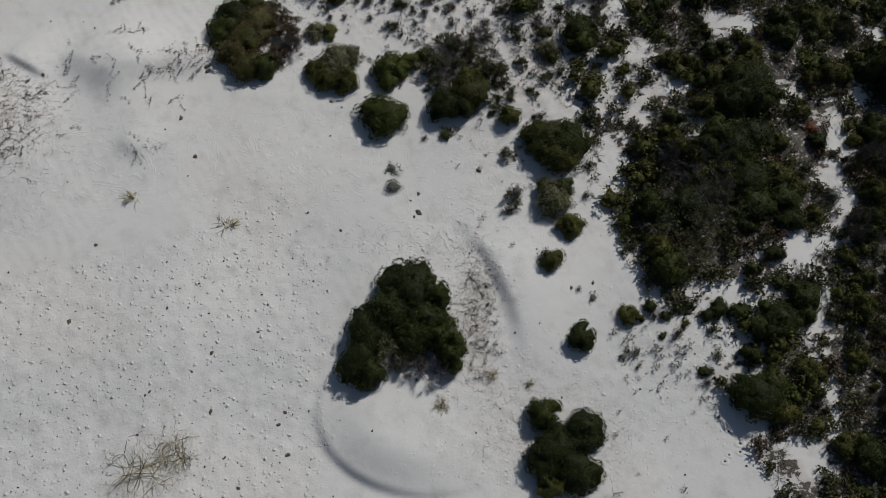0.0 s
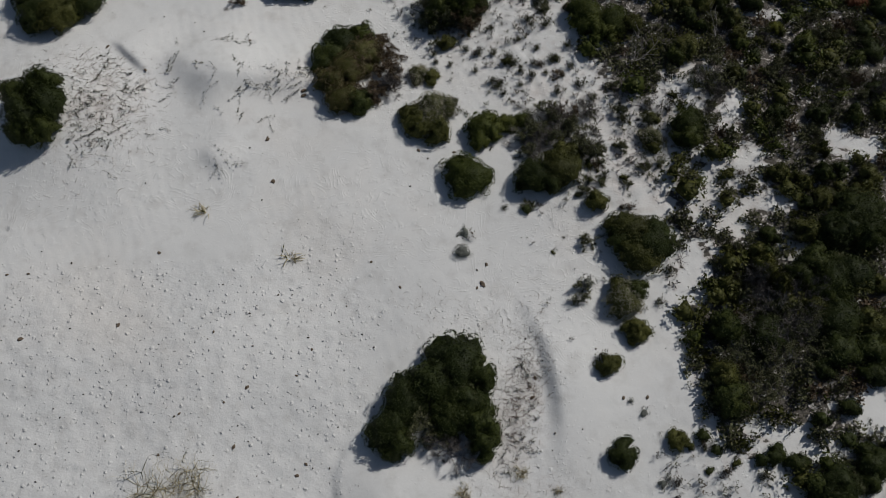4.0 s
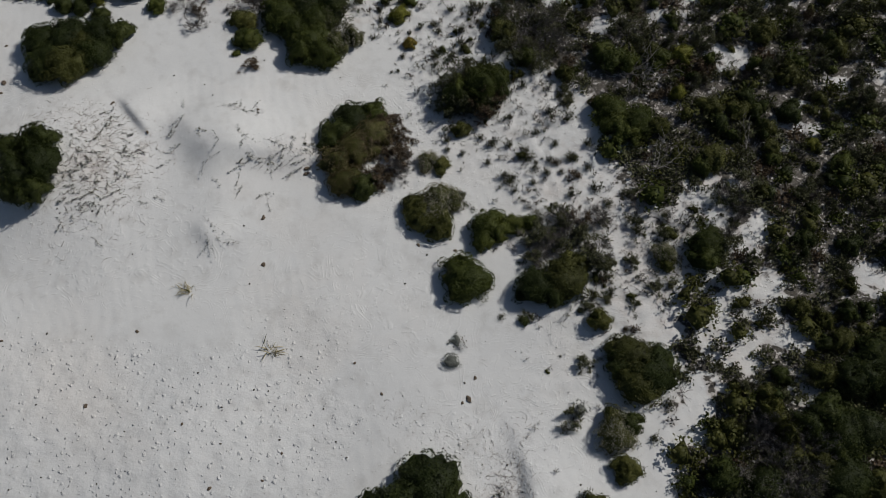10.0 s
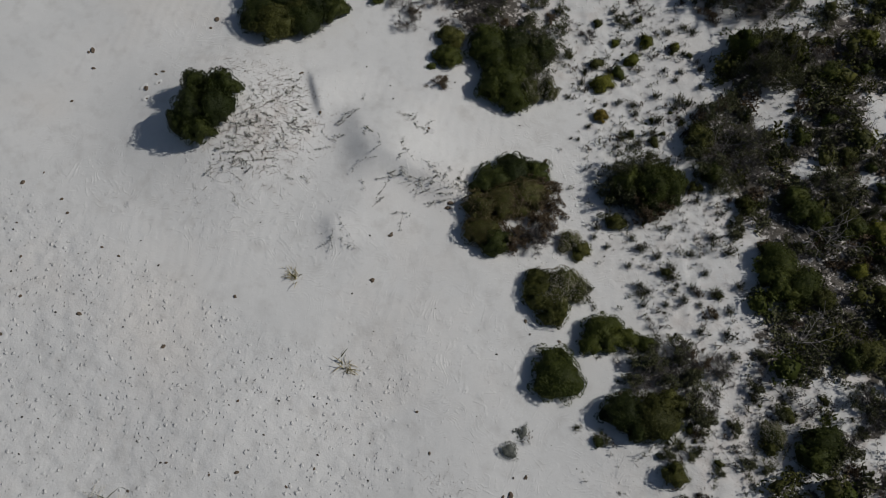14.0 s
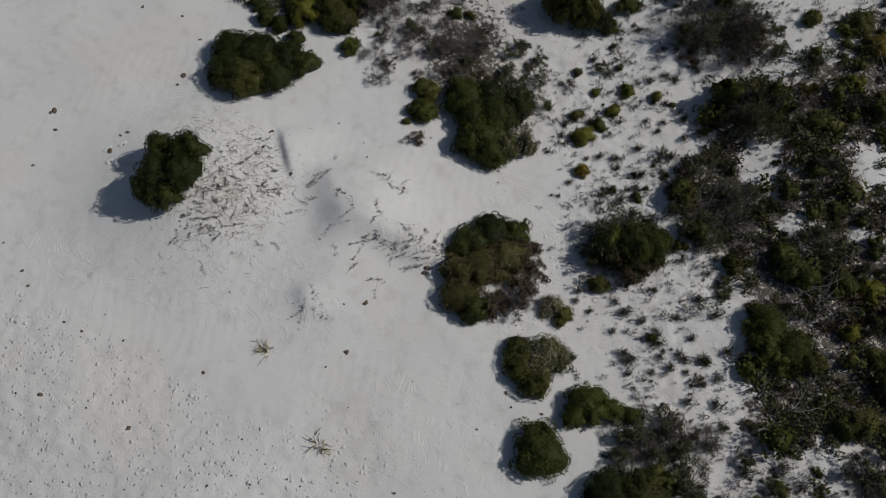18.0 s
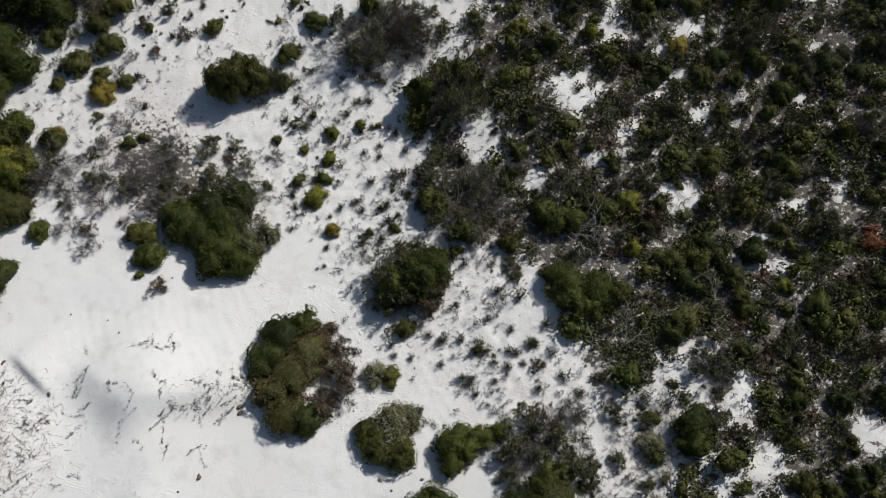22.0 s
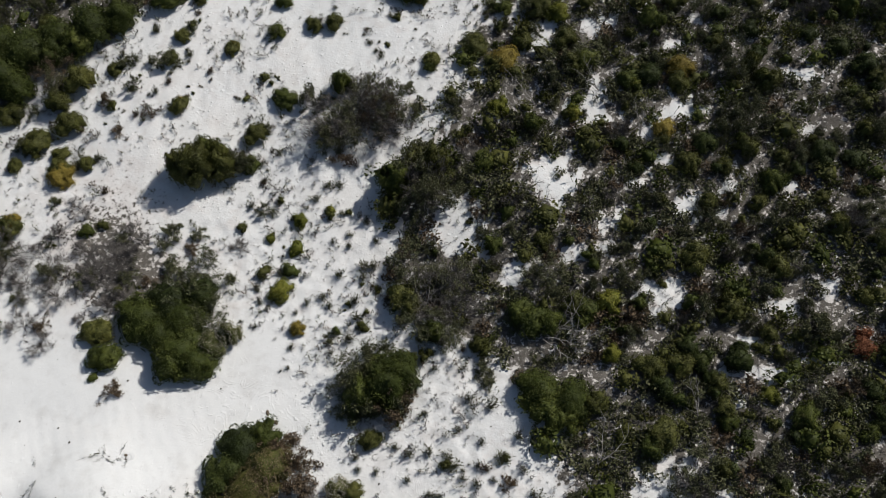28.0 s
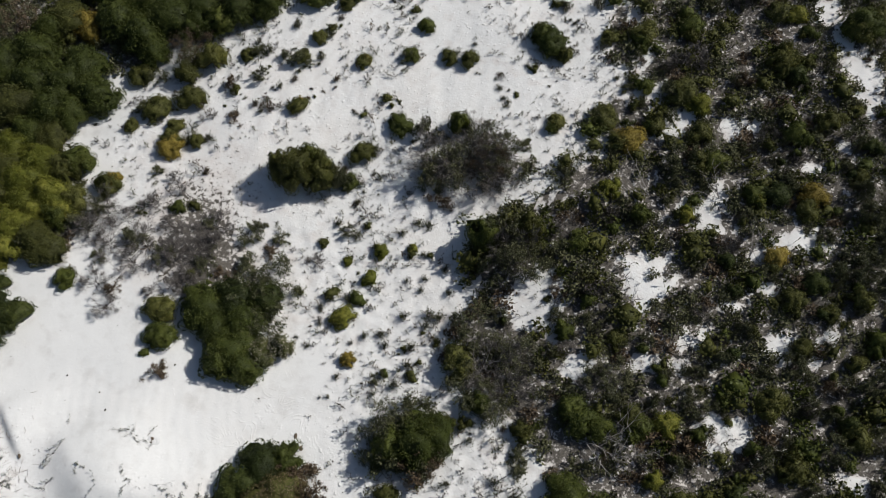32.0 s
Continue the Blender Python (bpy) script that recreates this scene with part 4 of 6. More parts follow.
shrub([("dusk", -0.01, 23.25, 0.68), ("brown", 0.93, 23.39, 0.55)], height=0.8)
shrub([("dead", -0.30, 22.26, 0.93), ("dead", 0.82, 22.12, 0.83), ("dusk", 1.28, 22.56, 0.54), ("dead", -0.38, 21.34, 0.75)], height=0.5)
shrub([("dusk", 3.36, 22.19, 0.41)], height=0.9)
shrub([("fleck", 4.52, 22.95, 0.49), ("olive", 4.73, 22.48, 0.32)], height=0.9)
shrub([("dusk", 4.52, 21.35, 0.52), ("dusk", 3.82, 20.46, 0.36), ("dusk", 4.85, 21.93, 0.40)], height=0.7)
shrub([("green", 5.85, 23.82, 0.85), ("dusk", 6.65, 24.00, 0.80), ("green", 5.90, 23.20, 0.68)], height=0.9)
shrub([("dusk", -0.97, 28.58, 0.40)], height=0.8)
shrub([("dusk", -1.79, 25.48, 0.35), ("olive", -2.03, 25.47, 0.20)], height=0.9)
shrub([("dusk", -0.09, 26.06, 0.31)], height=0.9)
shrub([("dusk", -2.17, 24.37, 0.26)], height=0.8)
shrub([("olive", -15.68, 38.46, 0.48), ("golden", -15.67, 38.75, 0.23)], height=0.9)
shrub([("golden", -19.41, 34.42, 0.62), ("olive", -19.67, 34.74, 0.48)], height=0.9)
shrub([("olive", -18.93, 39.72, 0.36)], height=0.9)
shrub([("olive", -13.98, 35.60, 1.02), ("olive", -13.17, 36.05, 0.78), ("olive", -14.74, 35.46, 0.68), ("green", -13.75, 36.30, 0.68), ("dusk", -12.51, 36.11, 0.53), ("dusk", -12.18, 36.20, 0.44)], "tall olive-green shrub that throws a long shadow", height=1.7)
shrub([("olive", -12.18, 37.75, 0.59), ("dusk", -11.88, 38.04, 0.39)], height=0.9)
shrub([("green", -11.32, 39.64, 0.60), ("dusk", -11.56, 39.53, 0.40)], height=0.8)
shrub([("dead", -7.89, 39.19, 1.7), ("dusk", -7.9, 39.0, 1.2), ("brown", -7.2, 39.6, 0.9), ("dead", -9.04, 38.52, 1.39), ("dusk", -8.78, 38.42, 0.99), ("green", -9.09, 40.61, 0.56), ("dead", -6.67, 39.22, 1.24), ("dusk", -7.62, 40.33, 1.01), ("dusk", -10.05, 39.71, 0.75), ("dead", -8.56, 40.02, 1.39), ("dusk", -6.54, 39.94, 0.90), ("dusk", -9.21, 37.98, 0.83)], "wide thicket of bare grey branches with a few green tufts", height=0.9)
shrub([("dusk", -5.38, 36.63, 1.11), ("olive", -4.54, 37.47, 0.73), ("green", -5.95, 36.45, 0.82), ("dusk", -3.95, 35.92, 1.00), ("dusk", -4.88, 35.77, 0.95), ("dead", -4.74, 36.41, 1.06)], height=1.5)
shrub([("dusk", -3.20, 37.42, 0.73), ("green", -2.52, 37.83, 0.63), ("dead", -2.92, 38.05, 0.73)], height=0.9)
shrub([("dead", -3.48, 31.95, 1.27), ("dead", -2.80, 31.16, 1.12), ("dusk", -4.64, 32.80, 1.01), ("dusk", -3.83, 30.58, 0.98), ("olive", -4.63, 31.32, 0.76), ("dusk", -2.76, 32.48, 0.91), ("dusk", -2.92, 30.45, 0.89), ("green", -3.33, 30.25, 0.53)], height=0.9)
shrub([("green", -4.94, 28.52, 0.74), ("dusk", -5.59, 27.91, 0.95), ("dusk", -4.34, 27.60, 0.99), ("olive", -4.23, 28.87, 0.61), ("dusk", -5.65, 27.01, 0.64), ("dusk", -5.13, 28.97, 0.79)], height=0.9)
shrub([("olive", -4.84, 26.09, 0.34)], height=0.8)
shrub([("green", 0.98, 28.58, 0.90), ("green", 0.45, 28.81, 0.56), ("green", 2.04, 28.38, 0.86), ("olive", 2.90, 28.43, 0.56), ("green", 1.26, 27.83, 0.77), ("green", 1.90, 27.72, 0.64)], height=0.9)
shrub([("green", 0.29, 31.25, 0.80), ("green", 0.96, 31.26, 0.58), ("green", -0.16, 31.48, 0.63)], height=0.9)
shrub([("olive", 1.88, 32.14, 0.58), ("yellow", 3.08, 32.47, 0.54), ("green", 2.23, 31.95, 0.54), ("yellow", 3.32, 30.41, 0.39)], height=0.95)
shrub([("olive", 5.32, 27.68, 0.72), ("green", 5.05, 27.23, 0.55), ("olive", 4.72, 30.14, 0.65)], height=0.95)
shrub([("olive", 5.91, 30.48, 0.61), ("green", 5.72, 30.36, 0.39)], height=0.9)
shrub([("olive", 7.54, 29.01, 0.51), ("green", 7.66, 28.59, 0.42)])
shrub([("yellow", 9.17, 29.90, 0.39), ("olive", 9.39, 29.83, 0.30)], height=0.95)
shrub([("green", 10.46, 29.24, 0.60), ("olive", 10.29, 29.14, 0.38)])
shrub([("rust", 12.63, 32.41, 0.53), ("rust", 12.78, 32.95, 0.31)], "rust-red dying shrub among green scrub", height=0.9)
shrub([("rust", 15.24, 19.18, 0.33), ("brown", 15.38, 19.00, 0.28)], "rust-red dying shrub among green scrub", height=0.7)
shrub([("dark", 12.97, 21.25, 1.11), ("dark", 12.42, 20.58, 0.96), ("dark", 11.91, 20.18, 0.86), ("dark", 13.26, 20.50, 0.82)])
shrub([("dark", 11.24, 18.67, 0.80), ("dark", 11.84, 18.21, 1.03), ("dark", 10.71, 18.03, 0.65), ("dark", 12.59, 18.51, 0.94)])
shrub([("dark", 8.15, 15.30, 0.68), ("olive", 8.29, 13.46, 0.66), ("dead", 9.88, 15.74, 1.36), ("dusk", 9.12, 14.58, 1.12), ("dead", 10.71, 16.83, 1.15)], height=0.9)
shrub([("dusk", 10.60, 16.20, 1.00), ("dark", 9.60, 15.30, 0.90), ("dark", 12.20, 16.60, 1.00), ("dusk", 11.40, 15.50, 0.95), ("dark", 12.30, 15.40, 0.80), ("dark", 11.80, 17.60, 0.80), ("dusk", 10.30, 14.40, 0.90), ("dark", 8.60, 12.70, 0.80), ("dusk", 9.60, 13.20, 0.85)], "broad dark green thicket with grey twigs inside", height=0.9)
shrub([("dark", 13.55, 15.70, 0.77), ("dark", 13.62, 14.71, 0.58), ("olive", 13.51, 16.74, 0.69)], height=0.9)
shrub([("dusk", 15.26, 15.74, 0.54), ("silver", 15.54, 15.90, 0.36)], height=0.9)
shrub([("dusk", 6.69, 26.82, 0.83), ("dead", 6.50, 25.94, 0.82), ("dusk", 6.10, 26.09, 0.62)], height=0.9)
shrub([("dusk", 2.55, 25.16, 0.41), ("dead", 2.98, 24.80, 0.45)], height=0.7)
shrub([("olive", 5.09, 25.27, 0.24)], height=0.7)
shrub([("dead", 1.66, 23.55, 0.68), ("dusk", 1.88, 23.62, 0.36)], height=0.7)
shrub([("dusk", 4.24, 23.78, 0.52), ("olive", 4.44, 23.93, 0.32)], height=0.8)
shrub([("fleck", 4.37, 23.01, 0.51), ("olive", 4.51, 22.56, 0.35)], height=0.8)
shrub([("dusk", 6.14, 23.84, 0.80), ("green", 5.89, 23.43, 0.48), ("dead", 6.52, 24.29, 0.72)], height=0.9)
shrub([("dusk", -2.04, 25.76, 0.33), ("olive", -2.04, 25.51, 0.21)], height=0.9)
shrub([("dusk", -0.09, 26.00, 0.31), ("olive", 0.01, 26.08, 0.19)], height=0.9)
shrub([("dusk", -1.03, 28.65, 0.35)], height=0.9)
shrub([("dusk", -2.22, 24.13, 0.33)], height=0.8)
shrub([("dusk", 1.80, 24.42, 0.32)], height=0.8)
shrub([("green", -7.30, 46.16, 0.85), ("green", -7.78, 46.35, 0.60), ("olive", -6.44, 45.81, 0.40)], height=0.95)
shrub([("olive", -5.05, 47.56, 0.45), ("dusk", -5.16, 47.21, 0.35)])
shrub([("olive", -3.75, 48.27, 0.71), ("green", -3.71, 47.88, 0.50)])
shrub([("green", -2.72, 45.85, 0.42)])
shrub([("olive", -5.50, 42.61, 0.45), ("green", -5.59, 42.30, 0.33)])
shrub([("olive", -3.75, 43.66, 0.72), ("dusk", -4.14, 43.40, 0.53)], height=0.9)
shrub([("golden", -2.39, 43.13, 0.71), ("olive", -2.77, 42.83, 0.57)], height=0.9)
shrub([("olive", -1.68, 44.26, 0.57), ("green", -1.85, 44.10, 0.38)], height=0.9)
shrub([("olive", -1.19, 46.24, 0.78), ("dusk", -1.62, 46.09, 0.63), ("yellow", -0.31, 45.97, 0.58)], height=0.9)
shrub([("olive", 0.16, 44.67, 0.62), ("dusk", 1.30, 44.07, 0.80), ("green", 1.12, 43.62, 0.66)], height=0.9)
shrub([("green", 4.73, 52.91, 1.01), ("olive", 4.65, 52.49, 0.71), ("olive", 5.24, 53.63, 0.76)])
shrub([("yellow", 1.96, 52.38, 0.56), ("olive", 1.23, 52.15, 0.66)], height=0.9)
shrub([("green", 3.15, 42.80, 0.60), ("green", 2.91, 42.87, 0.41), ("yellow", 3.35, 42.69, 0.32)], height=0.95)
shrub([("golden", 5.18, 43.81, 0.69), ("olive", 5.17, 43.12, 0.59)], height=0.95)
shrub([("golden", 4.68, 40.57, 0.58), ("olive", 4.70, 40.21, 0.40)], height=0.9)
shrub([("olive", -10.96, 43.51, 0.45), ("dusk", -12.58, 42.62, 0.55), ("green", -12.48, 42.86, 0.45)], height=0.9)
shrub([("dusk", -16.71, 40.50, 0.65), ("olive", -16.65, 40.62, 0.40), ("dusk", -17.29, 40.49, 0.40)], height=0.9)
shrub([("olive", -18.88, 39.92, 0.32)], height=0.9)
shrub([("olive", -14.22, 41.67, 0.42), ("golden", -14.17, 41.83, 0.22)], height=0.9)
shrub([("dusk", -16.24, 42.40, 0.40), ("olive", -16.22, 42.61, 0.25)], height=0.9)
shrub([("green", -12.56, 44.50, 0.46)], height=0.9)
shrub([("olive", -13.43, 45.10, 0.31)], height=0.8)
shrub([("olive", -16.25, 43.98, 0.41)], height=0.9)
shrub([("dusk", -20.84, 38.88, 1.00), ("brown", -21.20, 38.95, 0.85), ("olive", -20.12, 38.84, 0.75), ("olive", -20.73, 37.69, 0.59)])
shrub([("olive", -19.90, 36.76, 0.68), ("dusk", -20.25, 36.89, 0.44)])
shrub([("olive", -20.99, 35.67, 0.72), ("dusk", -21.47, 35.49, 0.53)], height=0.95)
shrub([("olive", -22.49, 36.83, 0.64), ("dusk", -21.79, 37.06, 0.54)], height=0.95)
shrub([("olive", -21.55, 34.59, 0.38)], height=0.9)
shrub([("olive", -19.83, 35.35, 0.43)], height=0.9)
shrub([("green", -17.66, 32.23, 0.37), ("olive", -17.11, 32.61, 0.27)], height=0.8)
shrub([("dusk", -19.31, 33.10, 0.42)], height=0.8)
shrub([("green", -12.14, 36.36, 0.51), ("olive", -12.65, 36.07, 0.32)], height=0.9)
shrub([("dead", -20.06, 30.73, 0.91), ("dead", -20.35, 29.78, 0.77), ("dusk", -20.60, 30.82, 0.59)], height=0.9)
shrub([("olive", -20.67, 31.75, 0.60), ("golden", -20.65, 32.04, 0.37)], height=1.1)
shrub([("dead", -15.84, 32.13, 0.81), ("dusk", -14.48, 32.44, 0.58), ("dead", -15.99, 31.17, 0.90), ("dusk", -14.31, 32.99, 0.36), ("dead", -16.85, 30.47, 0.76)], height=0.6)
shrub([("dead", -17.79, 30.18, 1.09), ("dusk", -18.46, 30.26, 0.64), ("dead", -16.38, 30.71, 1.08), ("dusk", -16.90, 30.14, 0.59), ("dead", -19.24, 29.69, 0.99)], height=0.6)
shrub([("green", -19.77, 27.61, 0.54), ("brown", -19.75, 27.88, 0.34)], height=0.8)
shrub([("dead", -18.62, 27.98, 0.73), ("dead", -15.44, 29.68, 0.72), ("dusk", -15.42, 30.76, 0.63)], height=0.6)
shrub([("green", -24.70, 34.81, 1.37), ("green", -23.42, 34.94, 1.12), ("green", -24.66, 35.89, 1.14), ("green", -24.70, 33.60, 1.26), ("green", -26.15, 34.40, 1.38), ("olive", -26.32, 33.07, 1.21), ("green", -23.85, 33.86, 0.96)])
shrub([("green", -27.09, 35.61, 1.25), ("dusk", -28.49, 35.88, 1.26), ("green", -27.85, 34.61, 1.19), ("brown", -28.86, 36.67, 1.02)])
shrub([("olive", -24.09, 32.65, 0.95), ("brown", -23.90, 33.21, 0.57), ("green", -24.97, 32.32, 1.05), ("green", -22.31, 32.10, 0.75)])
shrub([("yellow", -25.05, 31.34, 0.94), ("yellow", -23.49, 31.20, 1.03), ("yellow", -23.61, 30.26, 1.02), ("olive", -22.64, 31.44, 0.79), ("yellow", -22.35, 30.37, 0.83), ("olive", -24.60, 30.39, 0.93)], height=1.1)
shrub([("yellow", -22.76, 28.44, 0.99), ("olive", -21.72, 28.45, 0.85), ("yellow", -22.41, 27.57, 0.80), ("green", -21.63, 29.68, 0.68), ("olive", -21.50, 30.60, 0.69), ("yellow", -22.54, 29.47, 0.78)])
shrub([("green", -23.41, 38.39, 1.26), ("green", -24.83, 38.72, 1.27), ("green", -22.78, 39.68, 1.27), ("green", -22.62, 37.97, 0.85), ("green", -24.08, 39.80, 1.13)])
shrub([("golden", -26.04, 37.89, 0.76), ("olive", -26.98, 37.81, 1.02), ("golden", -25.56, 37.55, 0.50), ("green", -27.34, 37.01, 0.91)])
shrub([("green", -21.61, 40.60, 1.18), ("green", -20.44, 41.53, 1.13), ("green", -19.37, 42.13, 0.87), ("green", -20.74, 40.52, 0.76), ("green", -21.73, 39.75, 0.66)])
shrub([("green", -17.66, 43.69, 0.77), ("green", -16.21, 44.71, 0.62)])
shrub([("dark", -29.45, 25.34, 0.96), ("dark", -30.29, 25.48, 0.76), ("dark", -28.85, 25.30, 0.65)], "dark green rounded shrub at the edge of the sand", height=0.9)
shrub([("dark", -28.45, 26.63, 1.02), ("dark", -27.66, 27.37, 1.02), ("dark", -26.66, 27.86, 0.92), ("olive", -28.41, 27.48, 0.92)], height=0.9)
shrub([("dark", -26.63, 26.37, 0.55), ("dark", -25.62, 26.87, 0.50), ("olive", -25.97, 26.11, 0.25), ("dark", -24.53, 26.55, 0.45)], height=0.7)
shrub([("green", -24.84, 28.25, 1.01), ("yellow", -23.14, 28.49, 0.90), ("yellow", -22.25, 30.15, 1.02), ("yellow", -23.07, 29.56, 0.86), ("olive", -24.37, 29.25, 1.02), ("yellow", -21.61, 29.83, 0.70)])
shrub([("dark", -23.63, 26.27, 0.54), ("dark", -22.83, 26.42, 0.49), ("dark", -21.85, 26.33, 0.44)], height=0.9)
shrub([("olive", -21.13, 28.21, 0.89), ("dusk", -21.96, 28.09, 0.74), ("green", -22.71, 27.47, 0.74), ("dusk", -20.81, 29.78, 0.75)], height=0.9)
shrub([("olive", -11.06, 3.30, 0.39), ("yellow", -10.90, 3.50, 0.27), ("olive", -11.15, 3.10, 0.27)], height=0.85)
shrub([("green", -15.39, 26.52, 0.19)], height=0.6)
shrub([("dusk", -0.46, 22.09, 0.80), ("dusk", 0.46, 22.39, 0.80), ("dusk", -0.15, 21.00, 0.62), ("dusk", 1.42, 22.63, 0.71), ("dead", 0.36, 21.63, 0.96), ("dead", 0.54, 22.99, 0.76)], height=0.8)
shrub([("dusk", -3.38, 25.65, 0.25)], height=1.3)
shrub([("dusk", -2.75, 25.82, 0.27)], height=1.3)
shrub([("dusk", -2.46, 24.38, 0.24)], height=1.3)
shrub([("dusk", -1.81, 26.78, 0.22)], height=1.3)
shrub([("dusk", -0.90, 26.49, 0.22)], height=1.3)
shrub([("dusk", -0.80, 27.86, 0.29)], height=1.3)
shrub([("dusk", -1.36, 25.13, 0.20)], height=1.3)
shrub([("dusk", -5.21, 25.25, 0.20)], height=1.3)
shrub([("dusk", -5.05, 24.86, 0.18)], height=1.3)
shrub([("dusk", -3.08, 27.15, 0.20)], height=1.3)
shrub([("dusk", -1.59, 27.98, 0.25)], height=1.3)
shrub([("dusk", 0.66, 25.76, 0.24)], height=1.3)
shrub([("dusk", 0.32, 24.36, 0.26)], height=1.3)
shrub([("dusk", 1.10, 24.97, 0.23)], height=1.3)
shrub([("dusk", -3.30, 24.74, 0.18)], height=1.3)
shrub([("dusk", -0.96, 25.66, 0.20)], height=1.3)
shrub([("dusk", -1.90, 23.84, 0.20)], height=1.3)
shrub([("dusk", -1.26, 24.37, 0.20)], height=1.3)
shrub([("dusk", -3.90, 25.82, 0.20)], height=1.3)
shrub([("dusk", -4.42, 24.85, 0.18)], height=1.3)
shrub([("dusk", 0.36, 26.91, 0.26)], height=1.3)
shrub([("dusk", -0.30, 25.23, 0.17)], height=1.3)
shrub([("dusk", -10.16, 29.52, 0.19)], height=1.2)
shrub([("dusk", -8.55, 28.94, 0.19)], height=1.2)
shrub([("dusk", -8.38, 30.83, 0.22)], height=1.2)
shrub([("dusk", -7.87, 31.16, 0.26)], height=1.2)
shrub([("dusk", -7.48, 30.85, 0.24)], height=1.2)
shrub([("dusk", -7.86, 34.88, 0.20)], height=1.2)
shrub([("dusk", -6.82, 34.66, 0.25)], height=1.2)
shrub([("dusk", -7.30, 33.48, 0.20)], height=1.2)
shrub([("dusk", -8.00, 33.59, 0.16)], height=1.2)
shrub([("dusk", -7.36, 33.98, 0.20)], height=1.2)
shrub([("dusk", -6.21, 33.85, 0.22)], height=1.2)
shrub([("dusk", -6.51, 32.62, 0.33)], height=1.2)
shrub([("dusk", -7.38, 32.22, 0.29)], height=1.2)
shrub([("dusk", -9.04, 35.37, 0.21)], height=1.2)
shrub([("dusk", -10.41, 31.07, 0.20)], height=1.2)
shrub([("dusk", -10.20, 30.53, 0.17)], height=1.2)
shrub([("dusk", -11.08, 34.42, 0.36)], height=1.2)
shrub([("dusk", -11.63, 34.60, 0.27)], height=1.2)
shrub([("dusk", -10.73, 34.44, 0.32)], height=1.2)
shrub([("dusk", -6.57, 31.20, 0.30)], height=1.2)
shrub([("dusk", -6.31, 30.50, 0.30)], height=1.2)
shrub([("dusk", -6.44, 29.60, 0.32)], height=1.2)
shrub([("dusk", -8.74, 30.35, 0.15)], height=1.2)
shrub([("dusk", -7.05, 28.99, 0.17)], height=1.2)
shrub([("dusk", -6.14, 32.73, 0.31)], height=1.2)
shrub([("dusk", -6.49, 32.19, 0.26)], height=1.2)
shrub([("yellow", -8.38, 34.95, 0.20)], height=1.1)
shrub([("olive", -11.65, 33.50, 0.29)], height=1.1)
shrub([("green", -6.97, 29.86, 0.21)], height=1.1)
shrub([("olive", -7.60, 34.98, 0.18)], height=1.1)

# ---------------------------------------------------------------- closed scrub: single shrubs scattered between the large ones
def free(x, y, r, slack):
    for a, b, c in SPACE:
        lim = slack * (r + c)
        if abs(a - x) < lim and abs(b - y) < lim and (a - x) ** 2 + (b - y) ** 2 < lim * lim:
            return False
    return True


fill = random.Random(5)
KINDS = ["dusk"] * 44 + ["olive"] * 16 + ["green"] * 18 + ["dead"] * 22 + ["brown"] * 3 + ["yellow"] * 3 + ["golden"] * 1
def rim(y):
    """How far east the flight sees."""
    return np.interp(y, [0, 4, 26, 34, 50, 57], [15, 16, 21, 17, 15, 9])


tries = np.array([(fill.uniform(-30, 22), fill.uniform(0, 58)) for _ in range(9000)])
dense = scrub(tries[:, 0], tries[:, 1])
count = 0
for (x, y), d in zip(tries, dense):
    # nearer than the far rim of what the flight passes
    if d < 0.55 or count >= 298 or x > rim(y):
        continue
    r = 0.48 + 0.7 * fill.random() ** 1.6
    # keep the crown off the bare patches
    if min(scrub(np.array([x + r * 0.8, x - r * 0.8, x, x]), np.array([y, y, y + r * 0.8, y - r * 0.8]))) < 0.3:
        r = 0.48
    if free(x, y, r, 0.7):
        k = fill.choice(KINDS)
        if k in ("green", "yellow") and x > 6.5 and y < 27:
            k = "dark"
        r = min(r, 0.55) if k in ("yellow", "golden", "brown") else r
        lobes = [(k, x, y, r * 0.78)]
        a = fill.uniform(0, 6.28)
        for _ in range(fill.randrange(2, 5)):
            a += fill.uniform(1.1, 2.3)
            q = r * fill.uniform(0.4, 0.75)
            lobes.append((k if fill.random() < 0.5 else fill.choice(KINDS[:96]), x + math.cos(a) * q, y + math.sin(a) * q, r * fill.uniform(0.32, 0.58)))
        shrub(lobes, group="scrub thicket", height=fill.uniform(0.95, 1.5), category="bush", name="scrub_bush")
        count += 1


# darker bushes that close the scrub farther in
tries = np.array([(fill.uniform(1, 22), fill.uniform(2, 58)) for _ in range(5000)])
dense = scrub(tries[:, 0], tries[:, 1])
count = 0
for (x, y), d in zip(tries, dense):
    r = fill.uniform(0.4, 0.8)
    if d < 0.9 or count >= 150 or x > rim(y) + 1 or x < np.interp(y, [0, 22, 30, 58], [10, 8, 4, 1]) or not free(x, y, r, 0.5):
        continue
    k, a = fill.choice(["dark", "dark", "dusk", "olive"]), fill.uniform(0, 6.28)
    lobes = [(k, x, y, r * 0.8)] + [(fill.choice(["dark", "dusk", k]), x + math.cos(a + 2.1 * i) * r * 0.6, y + math.sin(a + 2.1 * i) * r * 0.6, r * fill.uniform(0.4, 0.6)) for i in range(fill.randrange(1, 3))]
    shrub(lobes, group="dark shrubs deep in the scrub", height=fill.uniform(0.9, 1.3), category="shrub", name="thicket_shrub")
    count += 1


